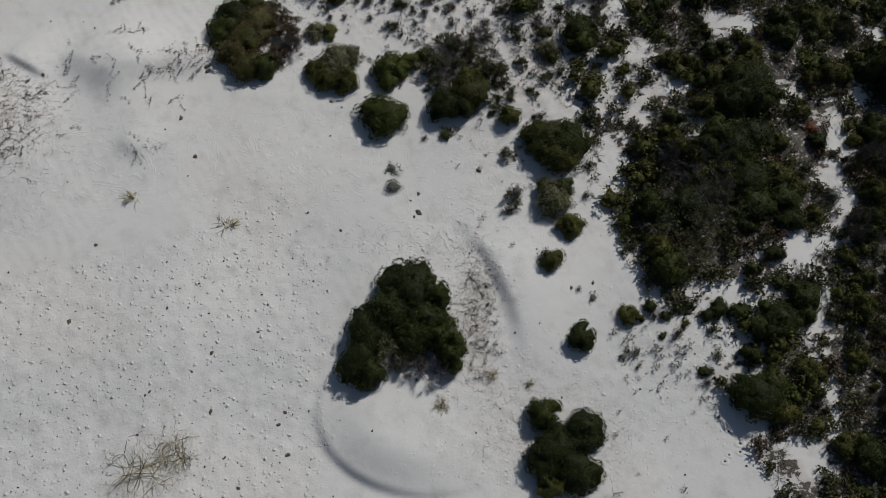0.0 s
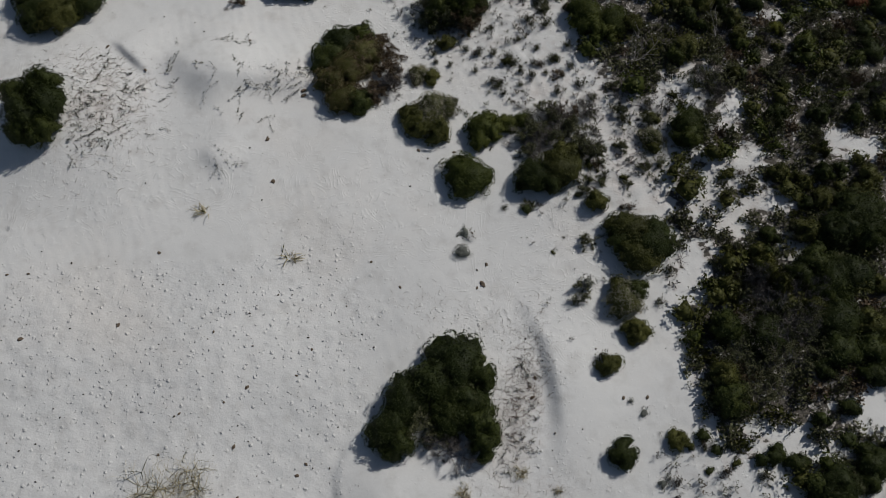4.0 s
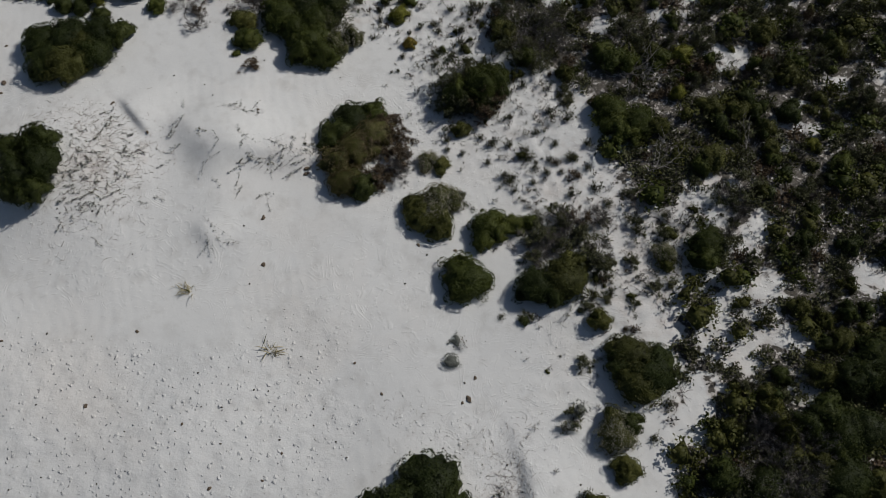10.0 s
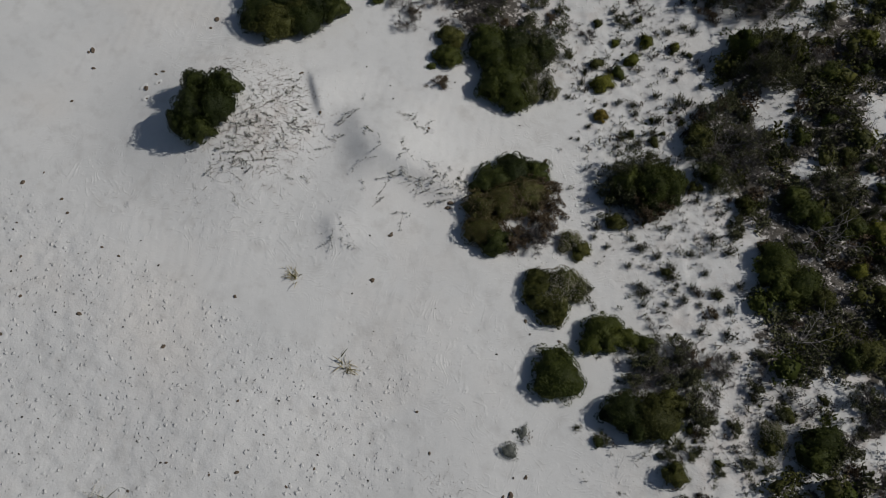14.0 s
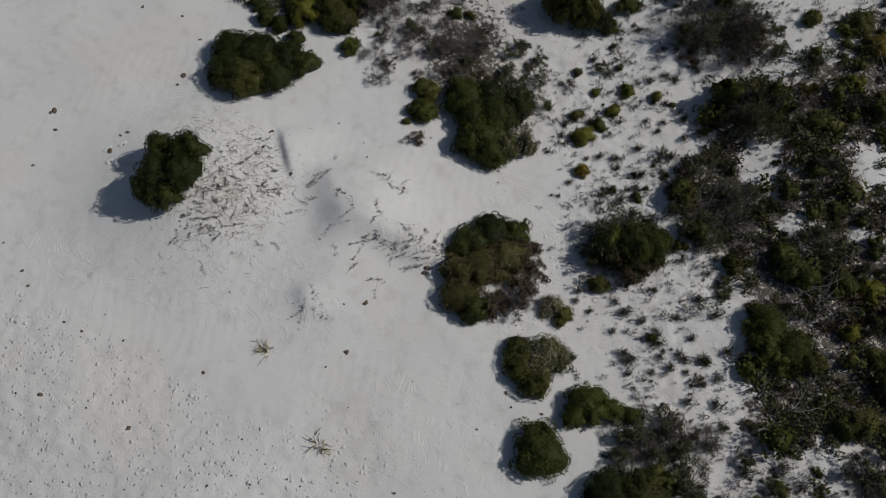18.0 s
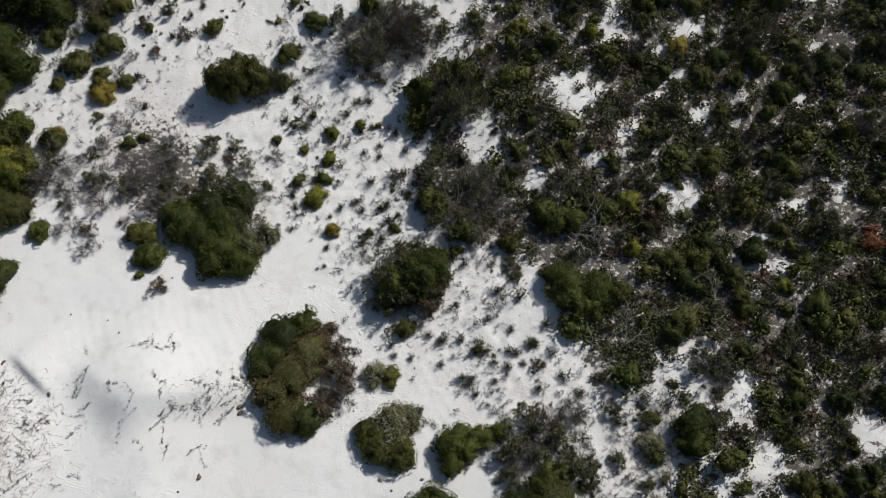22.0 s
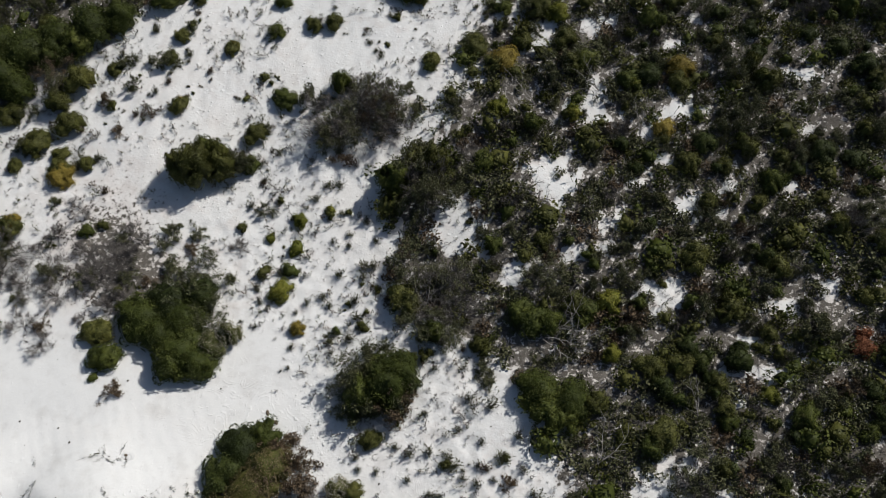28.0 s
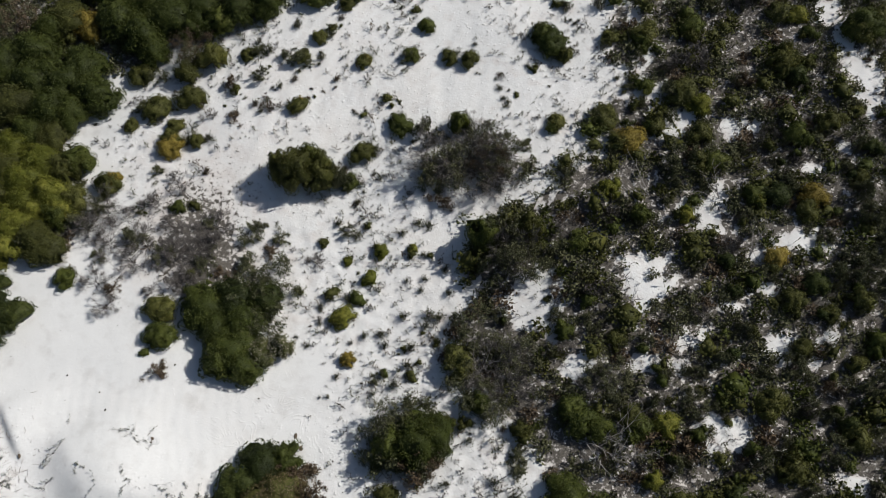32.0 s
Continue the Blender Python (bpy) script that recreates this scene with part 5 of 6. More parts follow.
def joined(name, rows, label, category, materials):
    """Many small plants in one mesh. rows: source mesh, pose, material index."""
    cache, V, F3, F4, M3, M4, o = {}, [], [], [], [], [], 0
    for me, m, mi in rows:
        if me.name not in cache:
            v = np.empty(len(me.vertices) * 3, np.float32)
            me.vertices.foreach_get("co", v)
            tri = [p.vertices[:] for p in me.polygons if len(p.vertices) == 3]
            quad = [p.vertices[:] for p in me.polygons if len(p.vertices) == 4]
            cache[me.name] = (v.reshape(-1, 3), np.array(tri, np.int32).reshape(-1, 3), np.array(quad, np.int32).reshape(-1, 4))
        v, tri, quad = cache[me.name]
        a = np.array(m)
        V.append(v @ a[:3, :3].T + a[:3, 3])
        F3.append(tri + o); F4.append(quad + o)
        M3.append(np.full(len(tri), mi)); M4.append(np.full(len(quad), mi))
        o += len(v)
    V, F3, F4 = np.concatenate(V), np.concatenate(F3), np.concatenate(F4)
    me = bpy.data.meshes.new(name)
    me.vertices.add(len(V)); me.vertices.foreach_set("co", V.astype(np.float32).ravel())
    loops = np.concatenate([F4.ravel(), F3.ravel()]).astype(np.int32)
    me.loops.add(len(loops)); me.loops.foreach_set("vertex_index", loops)
    n4, n3 = len(F4), len(F3)
    me.polygons.add(n4 + n3)
    me.polygons.foreach_set("loop_start", np.concatenate([np.arange(n4) * 4, n4 * 4 + np.arange(n3) * 3]).astype(np.int32))
    me.polygons.foreach_set("loop_total", np.concatenate([np.full(n4, 4), np.full(n3, 3)]).astype(np.int32))
    for mt in materials:
        me.materials.append(mt)
    me.polygons.foreach_set("material_index", np.concatenate(M4 + M3).astype(np.int32))
    me.update(calc_edges=True)
    return tagged(new(name, me), label, category, kind="stuff")


def low_twigs(v):
    return twig_mesh("low_twigs", DEADWOOD, 5000 + v, 8, 1, 0.02, flat=0.7)


def low_mesh(v):
    """Leaves on low twigs."""
    segs = np.array(branch_segs(np.random.RandomState(5000 + v), 8, 1, 0.02, flat=0.7))
    rng = np.random.RandomState(v)
    c = np.repeat(segs[:, 3:6], 4, 0)
    c = c + rng.normal(size=c.shape) * 0.09
    c[:, 2] = np.maximum(c[:, 2], 0.05)
    t = rng.normal(size=c.shape); t[:, 2] = np.abs(t[:, 2]); t /= np.linalg.norm(t, axis=1)[:, None]
    w = np.cross(t, rng.normal(size=c.shape)); w /= np.linalg.norm(w, axis=1)[:, None]
    L = rng.uniform(0.12, 0.3, len(c))[:, None]
    V = np.stack([c, c + t * L * 0.5 + w * L * 0.32, c + t * L, c + t * L * 0.5 - w * L * 0.32], 1).reshape(-1, 3)
    return mesh_from("low_tuft", V, np.arange(len(V)).reshape(-1, 4))


brush = []
SPRIG = [broom_mesh("dusk", 4100 + v, 9, 0.03, 0.26, 5) for v in range(4)]
TINY = [broom_mesh("bare", 5100 + v, 12, 0.03, 0.2, 0) for v in range(3)]
# undergrowth that fills the scrub
MATS = [LEAF["dusk"], LEAF["olive"], LEAF["green"], LEAF["brown"], DEADWOOD, LEAF["dry"], LITTER]
SRC = [low_mesh(v) for v in range(3)]
PUFFY = [leaf_mesh("low_puff", LEAF["olive"], 4000 + v, 9, 0.4, 60, 0.18, ragged=0.07, core=0.85, leaves=3, fine_core=1) for v in range(3)]
TW = [low_twigs(v) for v in range(3)]


tries = np.array([(fill.uniform(-32, 28), fill.uniform(-2, 62)) for _ in range(22000)])
dense = scrub(tries[:, 0], tries[:, 1])
rows, taken = [], SPACE[:]
for (x, y), d in zip(tries, dense):
    if d < 0.35 or len(rows) > 7200 or x > rim(y) + 2:
        continue
    r = fill.uniform(0.34, 0.7)
    if not free(x, y, r, 0.41):
        continue
    SPACE.append((x, y, r))
    mi = fill.choice([0, 0, 0, 0, 1, 1, 2, 3, 4, 4])
    src = fill.choice(TW if mi == 4 else PUFFY if mi in (1, 2) and fill.random() < 0.6 else SRC)
    rows.append((src, sized(x, y, ground_at(x, y) - 0.02, r, r, r * fill.uniform(0.7, 1.2), fill.uniform(0, 6.28)), mi))
    if mi != 4 and fill.random() < 0.5:
        rows.append((fill.choice(TW), sized(x, y, ground_at(x, y) - 0.02, r, r, r, fill.uniform(0, 6.28)), 4))
for (x, y), d in zip(np.array([(fill.uniform(-32, 24), fill.uniform(-1, 60)) for _ in range(17000)]), [0] * 17000):
    if x < rim(y) + 1.5:
        brush.append((x, y))
dense = scrub(np.array([p[0] for p in brush]), np.array([p[1] for p in brush]))
for (x, y), d in zip(brush, dense):
    if fill.random() < d * 0.95 and free(x, y, 0.1, 0.5):
        r = fill.uniform(0.16, 0.42)
        mi = fill.choice([0, 0, 0, 5, 1, 2, 4, 4])
        rows.append((fill.choice(TINY if mi == 4 else SPRIG), sized(x, y, ground_at(x, y) - 0.02, r, r, r * fill.uniform(0.8, 1.3), fill.uniform(0, 6.28)), mi))
joined("undergrowth", rows, "low grey-green undergrowth and dry twigs filling the scrub", "undergrowth", MATS)

# dying twiggy growth beside the wide shrub, where the lane meets the dune
for _ in range(260):
    x, y = fill.gauss(-15.9, 2.2), fill.gauss(30.6, 1.2)
    r = fill.uniform(0.36, 0.75)
    if free(x, y, r, 0.8) and len(SPACE):
        shrub([(fill.choice(["dead", "dead", "dead", "dusk", "brown"]), x, y, r)], group="dry growth by the dune", height=fill.uniform(0.6, 0.9), category="dry shrub", name="dry_shrub")
        SPACE.append((x, y, r))

# single low plants on the sand lanes
tries = np.array([(fill.uniform(-24, 12), fill.uniform(6, 58)) for _ in range(3200)])
open_lane = heath(tries[:, 0], tries[:, 1]) * (1 - scrub(tries[:, 0], tries[:, 1]))
count = 0
for (x, y), d in zip(tries, open_lane):
    if count < 260 and fill.random() < d * soft(float(vnoise(x * 0.55 + 40, y * 0.55) + 0.5 * vnoise(x * 1.6, y * 1.6 + 40)), -0.35, 0.6):
        r = 0.09 + 0.4 * fill.random() ** 2.8
        if free(x, y, r, 0.45):
            k = fill.choice(["dusk", "dusk", "dusk", "olive", "olive", "brown", "brown"])
            lobes = [(k, x, y, r)]
            for _ in range(fill.randrange(3)):
                lobes.append((fill.choice([k, "dusk"]), x + fill.gauss(0, r * 0.9), y + fill.gauss(0, r * 0.9), r * fill.uniform(0.35, 0.8)))
            shrub(lobes, group="low plants on the sand lane", height=fill.uniform(0.8, 1.3), category="low plant", name="low_plant")
            count += 1
def scratch_mesh(seed):
    """A few thin dead runners that lie over the sand."""
    rng = np.random.RandomState(seed)
    segs = []
    for _ in range(3):
        p, a = np.array([rng.normal() * 0.4, rng.normal() * 0.4, 0.05]), rng.normal() * 0.6
        for k in range(4):
            a += rng.normal() * 0.4
            q = p + np.array([math.cos(a), math.sin(a), 0]) * 0.45
            q[2] = rng.uniform(0.03, 0.2)
            segs.append((*p, *q, 0.055, 0.04))
            p = q
    me = mesh_from("runners", *tubes(segs))
    me.materials.append(DEADWOOD)
    return me


SCRATCH = [scratch_mesh(600 + v) for v in range(5)]
rows = []
tries = np.array([(fill.uniform(-25, 12), fill.uniform(4, 58)) for _ in range(44000)])
open_lane = heath(tries[:, 0], tries[:, 1]) * (1 - scrub(tries[:, 0], tries[:, 1]))
for (x, y), d in zip(tries, open_lane):
    if fill.random() < d * soft(float(vnoise(x * 0.5, y * 0.5) + 0.7 * vnoise(x * 1.7 + 9, y * 1.7)), -0.6, 0.7):
        r = 0.05 + 0.2 * fill.random() ** 2.4
        mi = fill.choice([0, 0, 3, 6, 6])
        src = fill.choice(TINY if mi == 4 else SPRIG)
        if fill.random() < 0.3:
            src, mi, r = fill.choice(SCRATCH), fill.choice([4, 6]), r * 0.55
        rows.append((src, sized(x, y, ground_at(x, y) - 0.01, r, r, r * fill.uniform(0.9, 1.7), fill.uniform(0, 6.28)), mi))
joined("heath_sprigs", rows, "tiny dry sprigs scattered over the white sand lane", "sprigs", MATS)



# ---------------------------------------------------------------- single small things on the open sand
def blade_mesh(seed, mat, width=0.022):
    """One arched blade, a unit long, growing along +x."""
    rng = np.random.RandomState(seed)
    n, V, F = 5, [], []
    rise, droop = rng.uniform(0.35, 0.75), rng.uniform(0.3, 0.75)
    for i in range(n + 1):
        f = i / n
        w = width * (1 - f) ** 0.6 + 0.002
        x, z = f * 0.95, rise * f - droop * f * f
        for sy in (-1, 1):
            V.append((x, sy * w, z + 0.006))
        V.append((x, 0, z - 0.004))
    for i in range(n):
        a, b = i * 3, i * 3 + 3
        F += [(a, b, b + 1, a + 1), (a + 1, b + 1, b + 2, a + 2), (a + 2, b + 2, b, a)]
    me = mesh_from("blade", V, F)
    me.materials.append(mat)
    return me


BLADES = [blade_mesh(40 + i, LEAF["olive"] if i % 6 == 1 else STRAW) for i in range(6)]


def grass_tuft(x, y, r):
    root = new("grass_tuft")
    root.location = (x, y, ground_at(x, y) - 0.01)
    lean = pick.uniform(0, 6.28)
    for i in range(54):
        L = r * (0.25 + 0.75 * pick.random() ** 2)
        part("blade", BLADES[i % 6], root, Matrix.LocRotScale((pick.gauss(0, 0.3) * r, pick.gauss(0, 0.16) * r, 0), Euler((0, pick.uniform(-1.0, 0.1), pick.gauss(lean, 1.5))), (L, L * 2.0, L * 1.1)))
    return tagged(root, "sparse tuft of olive and straw-coloured dune grass on sand", "grass tuft", "dune grass tufts")


def lying_twig(rng, length, thick, forks, reach=0.28):
    """A kinked stem along +x, lying on the ground, with side twigs."""
    segs, p, d = [], np.array([0.0, 0, 0.02]), 0.0
    n = 6
    for i in range(n):
        d += rng.uniform(-0.3, 0.3)
        q = p + np.array([math.cos(d), math.sin(d), 0]) * length / n
        q[2] = 0.02 + rng.uniform(0, 0.03)
        segs.append((*p, *q, thick * (1 - i / n * 0.7), thick * (1 - (i + 1) / n * 0.7)))
        for _ in range(forks):
            e = d + rng.choice([-1, 1]) * rng.uniform(0.4, 1.0)
            s = q + np.array([math.cos(e), math.sin(e), rng.uniform(0.05, 0.45)]) * length * reach * rng.uniform(0.36, 1)
            segs.append((*q, *s, thick * 0.6, thick * 0.25))
        p = q
    return segs


def creeper(x, y, length, turn):
    """A thin dune creeper: a lying runner with small leafy tufts along it."""
    rng = np.random.RandomState(int(abs(x * 97 + y * 31) * 10) % 100000)
    root = new("creeper")
    root.matrix_basis = pose(x, y, ground_at(x, y) - 0.005, 0, 0, turn) @ Matrix.Translation((-length / 2, 0, 0))
    segs = lying_twig(rng, length, 0.0035, 1, 0.08 / length)
    me = mesh_from("stem", *tubes(segs)); me.materials.append(ROOTS)
    tagged(part("stem", me, root), kind="stuff")
    V, F = [], []
    for s in segs:
        a, b = np.array(s[:3]), np.array(s[3:6])
        if rng.rand() < 0.25:
            continue
        c = a + (b - a) * rng.rand() + np.array([rng.normal() * 0.02, rng.normal() * 0.02, 0])
        h = rng.uniform(0.03, 0.075)
        for _ in range(5):
            t = rng.normal(size=3) * 0.75; t[2] = abs(t[2]) + 0.5; t /= np.linalg.norm(t)
            w = np.cross(t, rng.normal(size=3)); w /= np.linalg.norm(w)
            p, L = c + np.array([rng.normal(), rng.normal(), 0]) * 0.022, h * rng.uniform(0.6, 1.2)
            o = len(V)
            V += [p, p + t * L * 0.5 + w * L * 0.24, p + t * L, p + t * L * 0.5 - w * L * 0.24]
            F.append((o, o + 1, o + 2, o + 3))
    if F:
        me = mesh_from("leafage", np.array(V), np.array(F)); me.materials.append(LEAF["dusk" if rng.rand() < 0.3 else "silver"])
        tagged(part("leafage", me, root), kind="stuff")
    return tagged(root, "thin creeping dune plant with small olive leaves on sand", "creeper", "dune creepers")


def dry_brush(x, y, r):
    """A dry, pale, many-stemmed bush without leaves."""
    rng = np.random.RandomState(int(abs(x * 53 + y * 17) * 10) % 100000)
    root = new("dry_bush")
    root.location = (x, y, ground_at(x, y) - 0.01)
    for i in range(13):
        segs = np.array(branch_segs(rng, 4, 2, 0.013 / max(r, 0.3), flat=0.3, length=0.42))
        segs[:, :6] *= r
        segs[:, 6:] *= r
        me = mesh_from("branch", *tubes(segs)); me.materials.append(STRAW if i % 5 else LEAF["olive"])
        part("branch", me, root, pose(rng.uniform(-0.5, 0.5) * r, rng.uniform(-0.5, 0.5) * r, 0, 0, 0, i * 40))
    return tagged(root, "dry straw-coloured leafless bush half buried in sand", "dry bush", "dry bushes")


def lump_mesh(seed):
    rng = np.random.RandomState(seed)
    bm = bmesh.new()
    bmesh.ops.create_icosphere(bm, subdivisions=2, radius=1)
    for v in bm.verts:
        v.co *= 1 + 0.38 * noise.noise(v.co * 1.7 + Vector((seed, 0, 0))) + rng.uniform(-0.08, 0.08)
        v.co.z *= 0.55
        v.co.x *= 1.25
    me = bpy.data.meshes.new("lump")
    bm.to_mesh(me); bm.free()
    me.materials.append(BARK)
    return me


LUMPS = [lump_mesh(i) for i in range(5)]
SCRAP = [twig_mesh("scrap", LITTER, 880 + i, 4, 0, 0.06, flat=0.35) for i in range(4)]


def fleck_mesh(seed):
    bm = bmesh.new()
    bmesh.ops.create_icosphere(bm, subdivisions=1, radius=1)
    for v in bm.verts:
        v.co *= 1 + 0.4 * noise.noise(v.co * 2 + Vector((seed, 3, 0)))
        v.co.z *= 0.6
    me = bpy.data.meshes.new("fleck")
    bm.to_mesh(me); bm.free()
    return me


FLECKS = [fleck_mesh(i) for i in range(3)]


def debris_lump(x, y, r):
    root = new("dry_clump")
    root.location = (x, y, ground_at(x, y) + r * 0.1)
    r *= 0.85
    part("clump", pick.choice(LUMPS), root, sized(0, 0, 0, r * 0.7, r * 0.55, r * 0.6, pick.uniform(0, 6.28)))
    part("twig_scrap", pick.choice(SCRAP), root, sized(0, 0, -r * 0.1, r * 1.1, r * 1.1, r * 0.9, pick.uniform(0, 6.28)))
    return tagged(root, "dark dry clump of plant matter lying on sand", "plant clump", "dry clumps on the sand")


def burrow(x, y, r):
    """A small sand crater with a raised rim and a dark lump for its shaded mouth."""
    root = new("burrow")
    root.location = (x, y, ground_at(x, y))
    V, F, n = [], [], 20
    prof = [(1.5, -0.02), (1.15, 0.05), (0.85, 0.11), (0.55, 0.04), (0.3, 0.02)]
    for k in range(n):
        a = 2 * math.pi * k / n
        w = 1 + 0.12 * math.sin(3 * a + x)
        for q, z in prof:
            V.append((q * r * w * math.cos(a), q * r * w * math.sin(a), z * r * 1.2))
    m = len(prof)
    for k in range(n):
        for j in range(m - 1):
            a, b = k * m + j, ((k + 1) % n) * m + j
            F.append((a, b, b + 1, a + 1))
    me = mesh_from("rim", V, F, True); me.materials.append(SAND)
    part("rim", me, root)
    part("mouth_litter", pick.choice(SCRAP), root, sized(0, 0, 0.01, r, r, r * 0.5, pick.uniform(0, 6.28)))
    # no hole here: a flat bark-brown lump stands in for the shade inside
    part("mouth", pick.choice(LUMPS), root, sized(0, 0, 0.0, r * 0.35, r * 0.3, r * 0.12, 0))
    return tagged(root, "small animal burrow with a raised sand rim", "burrow", "burrows in the sand")


def dead_branch(x, y, length, turn):
    """A bleached fallen branch that sticks out of the scrub."""
    rng = np.random.RandomState(int(abs(x * 71 + y * 13) * 10) % 100000)
    root = new("fallen_branch")
    root.matrix_basis = pose(x, y, ground_at(x, y) + 0.35, 0, -14, turn) @ Matrix.Translation((-length / 2, 0, 0))
    for i in range(3):
        segs = lying_twig(rng, length * rng.uniform(0.7, 1), 0.022 - 0.005 * i, 1)
        me = mesh_from("limb", *tubes(segs, 4)); me.materials.append(BLEACHED)
        tagged(part("limb", me, root, pose(0, 0, 0, rng.uniform(-30, 30), rng.uniform(-15, 5), (i - 1) * 24)), kind="stuff")
    return tagged(root, "bleached grey forked dead branch lying in scrub", "dead branch", "dead branches")


BLEACHED = wood("bleached_wood", [(0.1, (0.13, 0.118, 0.108)), (0.6, (0.25, 0.23, 0.215)), (1.0, (0.38, 0.355, 0.335))])

grass_tuft(-12.38, 15.62, 0.54)
grass_tuft(-8.31, 14.45, 0.53)
creeper(-12.42, 18.08, 1.78, -38)
creeper(-12.25, 17.75, 1.33, -28)
creeper(-11.88, 17.75, 1.15, -8)
creeper(-12.35, 17.53, 0.62, -58)
dry_brush(-10.42, 5.09, 1.37)
dry_brush(-9.33, 5.68, 0.89)
dry_brush(1.78, 8.48, 0.29)
dry_brush(-0.06, 7.40, 0.36)
debris_lump(-13.13, 23.92, 0.15)
debris_lump(-10.16, 22.03, 0.17)
debris_lump(-0.97, 15.13, 0.18)
debris_lump(-1.14, 14.92, 0.09)
debris_lump(-10.10, 17.55, 0.14)
debris_lump(-10.94, 19.47, 0.09)
debris_lump(-13.38, 13.52, 0.11)
debris_lump(-4.00, 14.27, 0.09)
debris_lump(-5.34, 15.03, 0.09)
debris_lump(-5.83, 6.68, 0.12)
debris_lump(-5.62, 7.13, 0.10)
debris_lump(-8.25, 7.12, 0.12)
debris_lump(-10.73, 6.26, 0.08)
debris_lump(-7.02, 4.48, 0.10)
debris_lump(-5.41, 5.63, 0.12)
debris_lump(-7.60, 5.51, 0.08)
debris_lump(-13.84, 10.41, 0.13)
debris_lump(-8.43, 9.24, 0.12)
debris_lump(-6.57, 11.15, 0.08)
debris_lump(-6.83, 10.07, 0.08)
debris_lump(-10.25, 10.93, 0.08)
debris_lump(-9.06, 8.53, 0.08)
debris_lump(-10.48, 7.79, 0.08)
debris_lump(-1.00, 15.91, 0.07)
debris_lump(1.64, 11.92, 0.11)
debris_lump(1.68, 11.17, 0.13)
debris_lump(4.88, 11.90, 0.11)
debris_lump(-4.73, 20.29, 0.12)
debris_lump(-3.30, 20.54, 0.10)
debris_lump(-0.41, 20.49, 0.14)
debris_lump(5.73, 12.14, 0.11)
burrow(-23.35, 17.21, 0.14)
burrow(-22.77, 16.89, 0.12)
burrow(-23.03, 17.75, 0.12)
debris_lump(-23.54, 17.98, 0.10)
debris_lump(-23.42, 18.27, 0.12)
debris_lump(-26.73, 16.95, 0.20)
debris_lump(-26.77, 16.77, 0.12)
debris_lump(-25.91, 16.38, 0.12)
debris_lump(-23.35, 10.97, 0.16)
debris_lump(-21.60, 11.58, 0.11)
debris_lump(-20.92, 11.37, 0.11)
debris_lump(-25.18, 14.71, 0.10)
debris_lump(-20.71, 9.00, 0.09)
debris_lump(-23.14, 11.83, 0.07)
debris_lump(-22.03, 9.75, 0.07)
debris_lump(-19.36, 8.02, 0.11)
debris_lump(-17.12, 9.09, 0.15)
debris_lump(-17.93, 11.58, 0.09)
debris_lump(-18.72, 11.37, 0.09)
debris_lump(-13.37, 13.52, 0.09)
debris_lump(-10.91, 19.38, 0.13)
debris_lump(-10.05, 17.53, 0.11)
debris_lump(-24.03, 21.79, 0.15)
debris_lump(-23.88, 21.25, 0.10)
debris_lump(-8.36, 26.03, 0.14)
debris_lump(-8.75, 26.33, 0.14)
debris_lump(-10.10, 21.82, 0.16)
burrow(-13.11, 23.80, 0.12)
debris_lump(-0.99, 15.97, 0.10)
burrow(-18.68, 6.61, 0.21)
debris_lump(-19.05, 22.30, 0.10)
debris_lump(-16.92, 21.37, 0.12)
burrow(9.94, 5.48, 0.12)
burrow(10.11, 5.71, 0.10)
burrow(10.56, 6.11, 0.16)
burrow(10.51, 5.81, 0.12)
debris_lump(9.91, 7.04, 0.10)
dry_brush(3.14, 8.19, 0.2)
debris_lump(-28.37, 23.04, 0.12)
debris_lump(-24.04, 21.72, 0.16)
debris_lump(-23.85, 21.26, 0.09)
debris_lump(-23.25, 17.22, 0.18)
debris_lump(-24.97, 23.50, 0.10)
debris_lump(-26.58, 23.87, 0.10)
burrow(-13.06, 23.85, 0.16)
debris_lump(-19.07, 22.20, 0.09)
dead_branch(2.08, 31.54, 2.04, 29)
dead_branch(6.35, 29.38, 1.55, 109)
dead_branch(1.71, 30.54, 2.00, -4)
dead_branch(2.11, 31.18, 1.61, 66)
dead_branch(3.65, 40.87, 1.52, 96)
dead_branch(1.22, 42.54, 1.57, 146)
dead_branch(10.81, 16.36, 2.00, 60)
dead_branch(10.22, 15.32, 1.53, 130)
dead_branch(-3.83, 32.08, 1.83, 89)
dead_branch(-7.86, 40.07, 2.22, 109)
dead_branch(3.46, 27.06, 1.67, 69)
dead_branch(-1.68, 41.43, 2.02, 159)
creeper(-14.32, 23.63, 1.06, 23)
creeper(-12.99, 22.42, 0.94, -12)
creeper(-11.97, 22.43, 1.32, -2)
creeper(-11.01, 22.38, 1.23, 3)
creeper(-10.41, 22.63, 0.95, 23)
creeper(-12.36, 21.65, 0.75, 63)
creeper(-12.06, 21.56, 0.85, 63)
creeper(-11.75, 21.63, 0.85, 63)
creeper(-11.43, 21.69, 0.94, 63)
creeper(-11.13, 21.84, 0.94, 63)
creeper(-10.90, 22.06, 0.94, 63)
creeper(-10.69, 21.64, 0.85, 58)
creeper(-13.69, 21.68, 0.93, 73)
creeper(-13.83, 21.15, 0.93, 83)
creeper(-13.86, 20.60, 0.74, -47)
creeper(-13.30, 20.22, 0.83, -32)
creeper(-12.36, 20.65, 1.12, 83)
creeper(-12.91, 20.92, 0.65, 73)
creeper(-12.28, 20.13, 0.65, 88)
creeper(-11.34, 20.32, 0.84, 48)
creeper(-10.98, 20.23, 0.83, -37)
creeper(-12.16, 17.91, 1.17, -37)
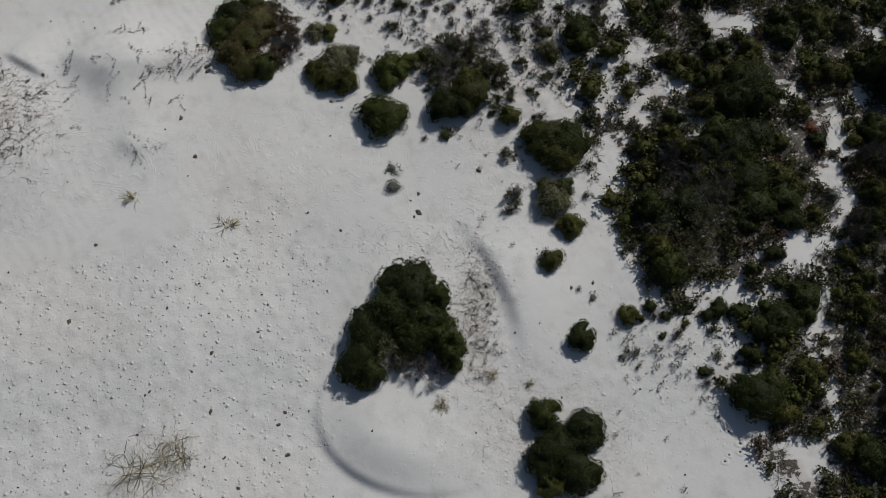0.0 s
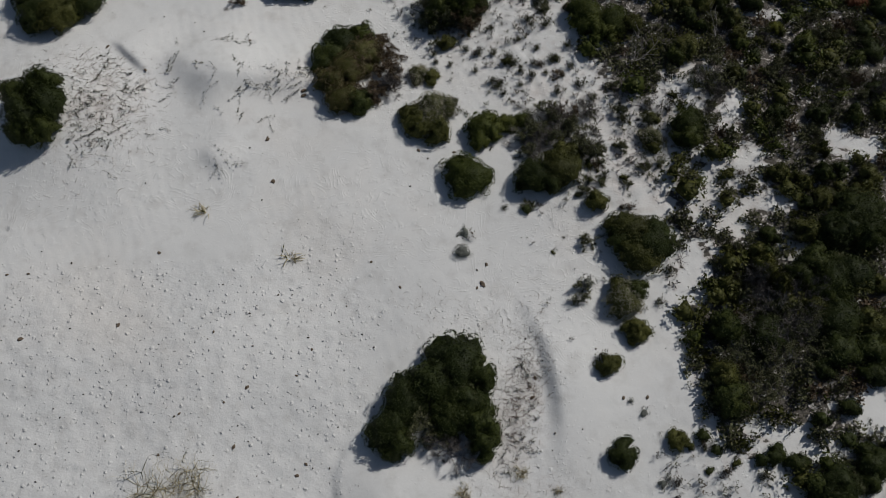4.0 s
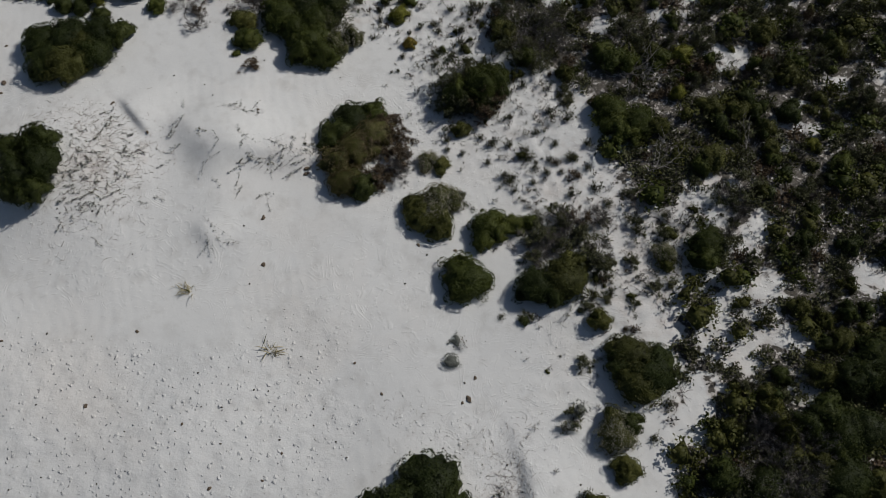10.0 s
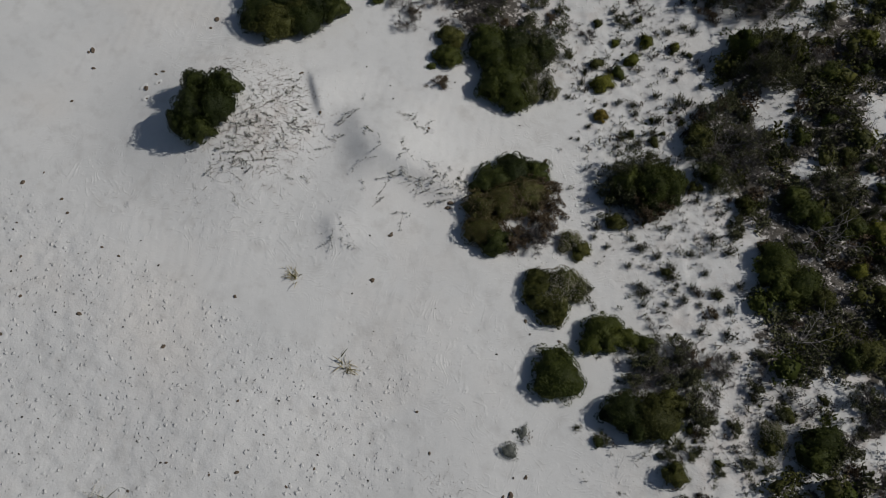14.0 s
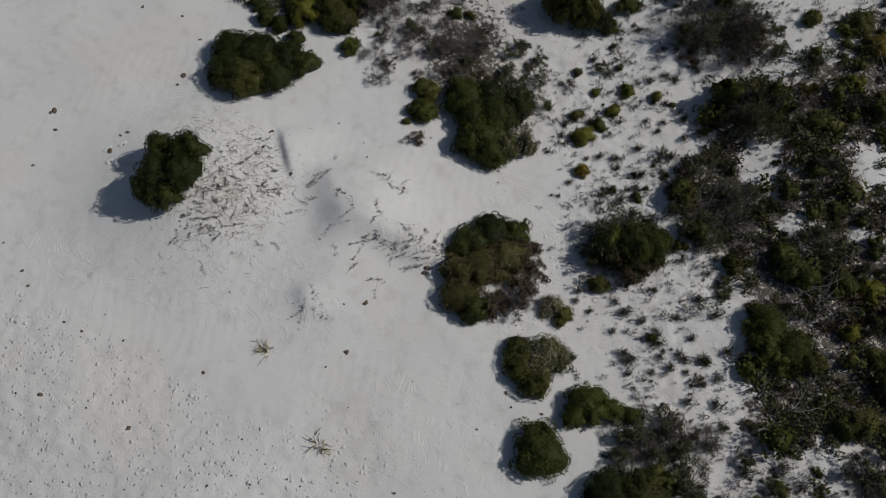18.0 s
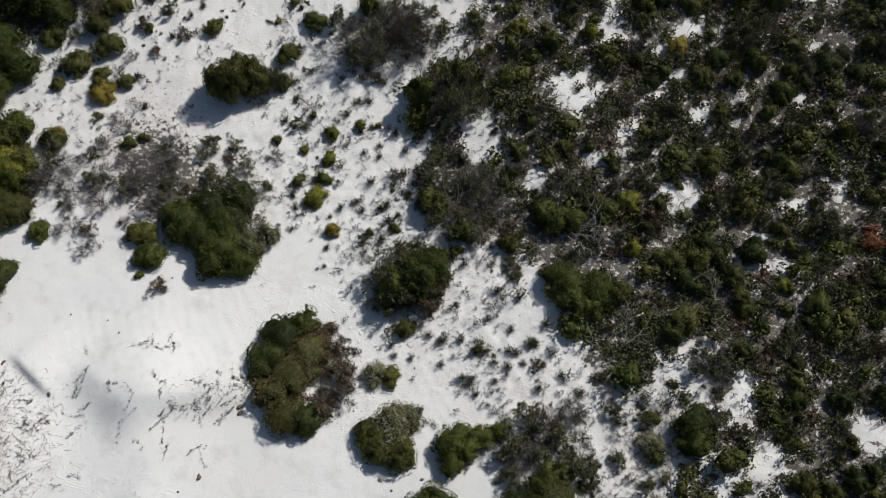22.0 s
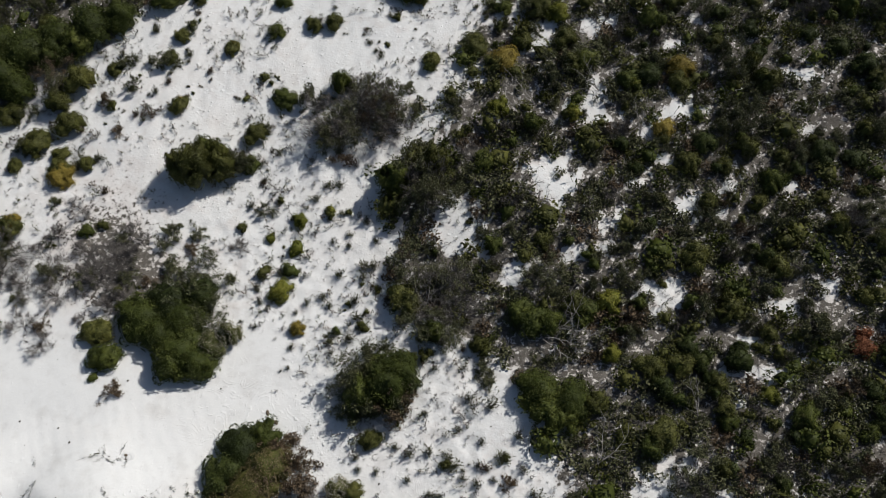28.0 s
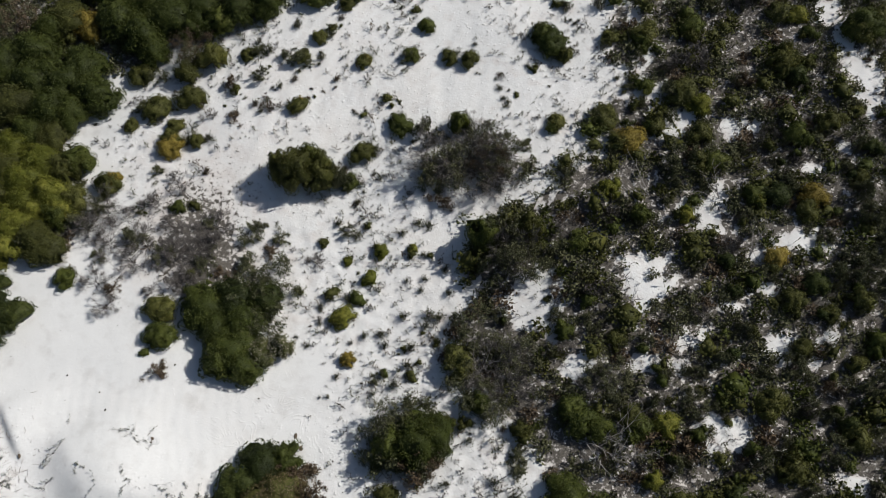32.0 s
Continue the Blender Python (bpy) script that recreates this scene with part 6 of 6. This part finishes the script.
creeper(-15.93, 21.76, 0.76, 73)
creeper(-15.84, 20.72, 0.75, -7)
creeper(-15.57, 20.14, 0.65, 53)
creeper(-18.32, 20.42, 0.93, 38)
creeper(-17.78, 18.86, 0.82, 43)
creeper(-17.68, 18.07, 0.99, 38)
creeper(-17.02, 17.78, 0.81, 38)
creeper(-17.72, 17.55, 0.99, 33)
creeper(-17.77, 17.05, 0.89, 43)
creeper(-17.08, 17.01, 0.89, -7)
creeper(-19.65, 21.56, 0.96, 43)
creeper(-18.83, 21.79, 0.67, 53)
creeper(-18.41, 18.49, 0.72, 33)
creeper(-16.80, 18.11, 0.54, 38)
creeper(-16.83, 18.77, 0.46, 38)
creeper(-15.61, 18.24, 0.45, -37)
creeper(-11.96, 21.89, 0.75, 58)
creeper(-11.62, 21.99, 0.75, 58)
creeper(-10.59, 22.15, 0.66, 43)
creeper(-10.40, 21.97, 0.66, 53)

# dune creepers along the sandy ridge and round the mounds
vine = random.Random(23)
for cx, cy, sx, sy, n, turn in ((-13.3, 21.9, 1.5, 0.8, 10, 60), (-11.4, 22.3, 1.3, 0.6, 12, 40), (-15.6, 22.4, 0.8, 0.7, 4, 50), (-18.0, 19.0, 1.7, 2.0, 90, 30), (1.25, 10.9, 0.6, 2.2, 24, 70),
                                (-13.6, 23.7, 0.9, 0.4, 7, 20), (-10.6, 23.0, 0.6, 0.3, 8, 0)):
    for _ in range(n):
        x, y = vine.gauss(cx, sx * 0.6), vine.gauss(cy, sy * 0.6)
        creeper(x, y, vine.uniform(0.2, 0.6), turn + vine.gauss(0, 45))


# root mats: thin twigs that lie on the mounds
mat_rng = np.random.RandomState(77)
segs = []
for cx, cy, rx, ry, n, turn in ((1.25, 10.9, 0.75, 2.6, 480, 80), (0.3, 13.6, 1.4, 0.9, 90, 120), (-2.6, 13.6, 1.6, 0.9, 60, 130), (3.0, 7.6, 1.5, 1.3, 150, 30), (2.0, 6.0, 0.8, 1.4, 90, 100), (6.0, 6.2, 1.2, 1.6, 130, 60),
                                (-17.9, 18.9, 2.0, 2.3, 420, 42), (-19.0, 21.0, 1.8, 0.8, 110, 40), (-21.3, 19.8, 0.7, 1.1, 60, 70), (-0.6, 8.7, 0.8, 0.4, 50, 20), (-8.6, 23.8, 0.9, 1.0, 60, 90), (3.5, 22.5, 1.6, 2.0, 90, 40)):
    for _ in range(int(n * (2.2 if cx < -16 or abs(cx - 1.25) < 0.1 else 1.2))):
        x, y = mat_rng.normal(cx, rx * 0.55), mat_rng.normal(cy, ry * 0.55)
        a, L = radians(turn) + mat_rng.normal() * 1.1, mat_rng.uniform(0.06, 0.3)
        p = np.array([x, y, ground_at(x, y) + 0.01])
        th = mat_rng.uniform(0.0013, 0.0036) * (1.75 if cx < -16 or abs(cx - 1.25) < 0.1 else 1)
        for k in range(5):
            a += mat_rng.normal() * 0.28
            q = p + np.array([math.cos(a), math.sin(a), 0]) * L / 5
            q[2] = ground_at(q[0], q[1]) + mat_rng.uniform(0.0, 0.035)
            segs.append((*p, *q, th, th * 0.85))
            p = q
me = mesh_from("root_mat", *tubes(segs)); me.materials.append(ROOTS)
tagged(new("root_mat", me), "thin brown roots and twigs matted over the sand mounds", "roots", kind="stuff")

# flecks of plant litter on the pitted sand and along the lanes
fleck_rng = random.Random(41)
tries = np.array([(fleck_rng.uniform(-22, 12), fleck_rng.uniform(1, 50)) for _ in range(26000)])
pit = rough_sand(tries[:, 0], tries[:, 1]) * (1 - scrub(tries[:, 0], tries[:, 1])) * (1 - 0.8 * heath(tries[:, 0], tries[:, 1]))
rows = []
for (x, y), d in zip(tries, pit):
    if fleck_rng.random() < 0.012 + 0.12 * d and len(rows) < 3600:
        r = 0.013 + 0.026 * fleck_rng.random() ** 3
        rows.append((fleck_rng.choice(SCRAP if fleck_rng.random() < 0.4 else FLECKS), sized(x, y, ground_at(x, y) + r * 0.2, r * 1.4, r, r, fleck_rng.uniform(0, 6.28)), 0))
joined("litter_flecks", rows, "small dark flecks of plant litter scattered over sand", "litter", [LITTER])
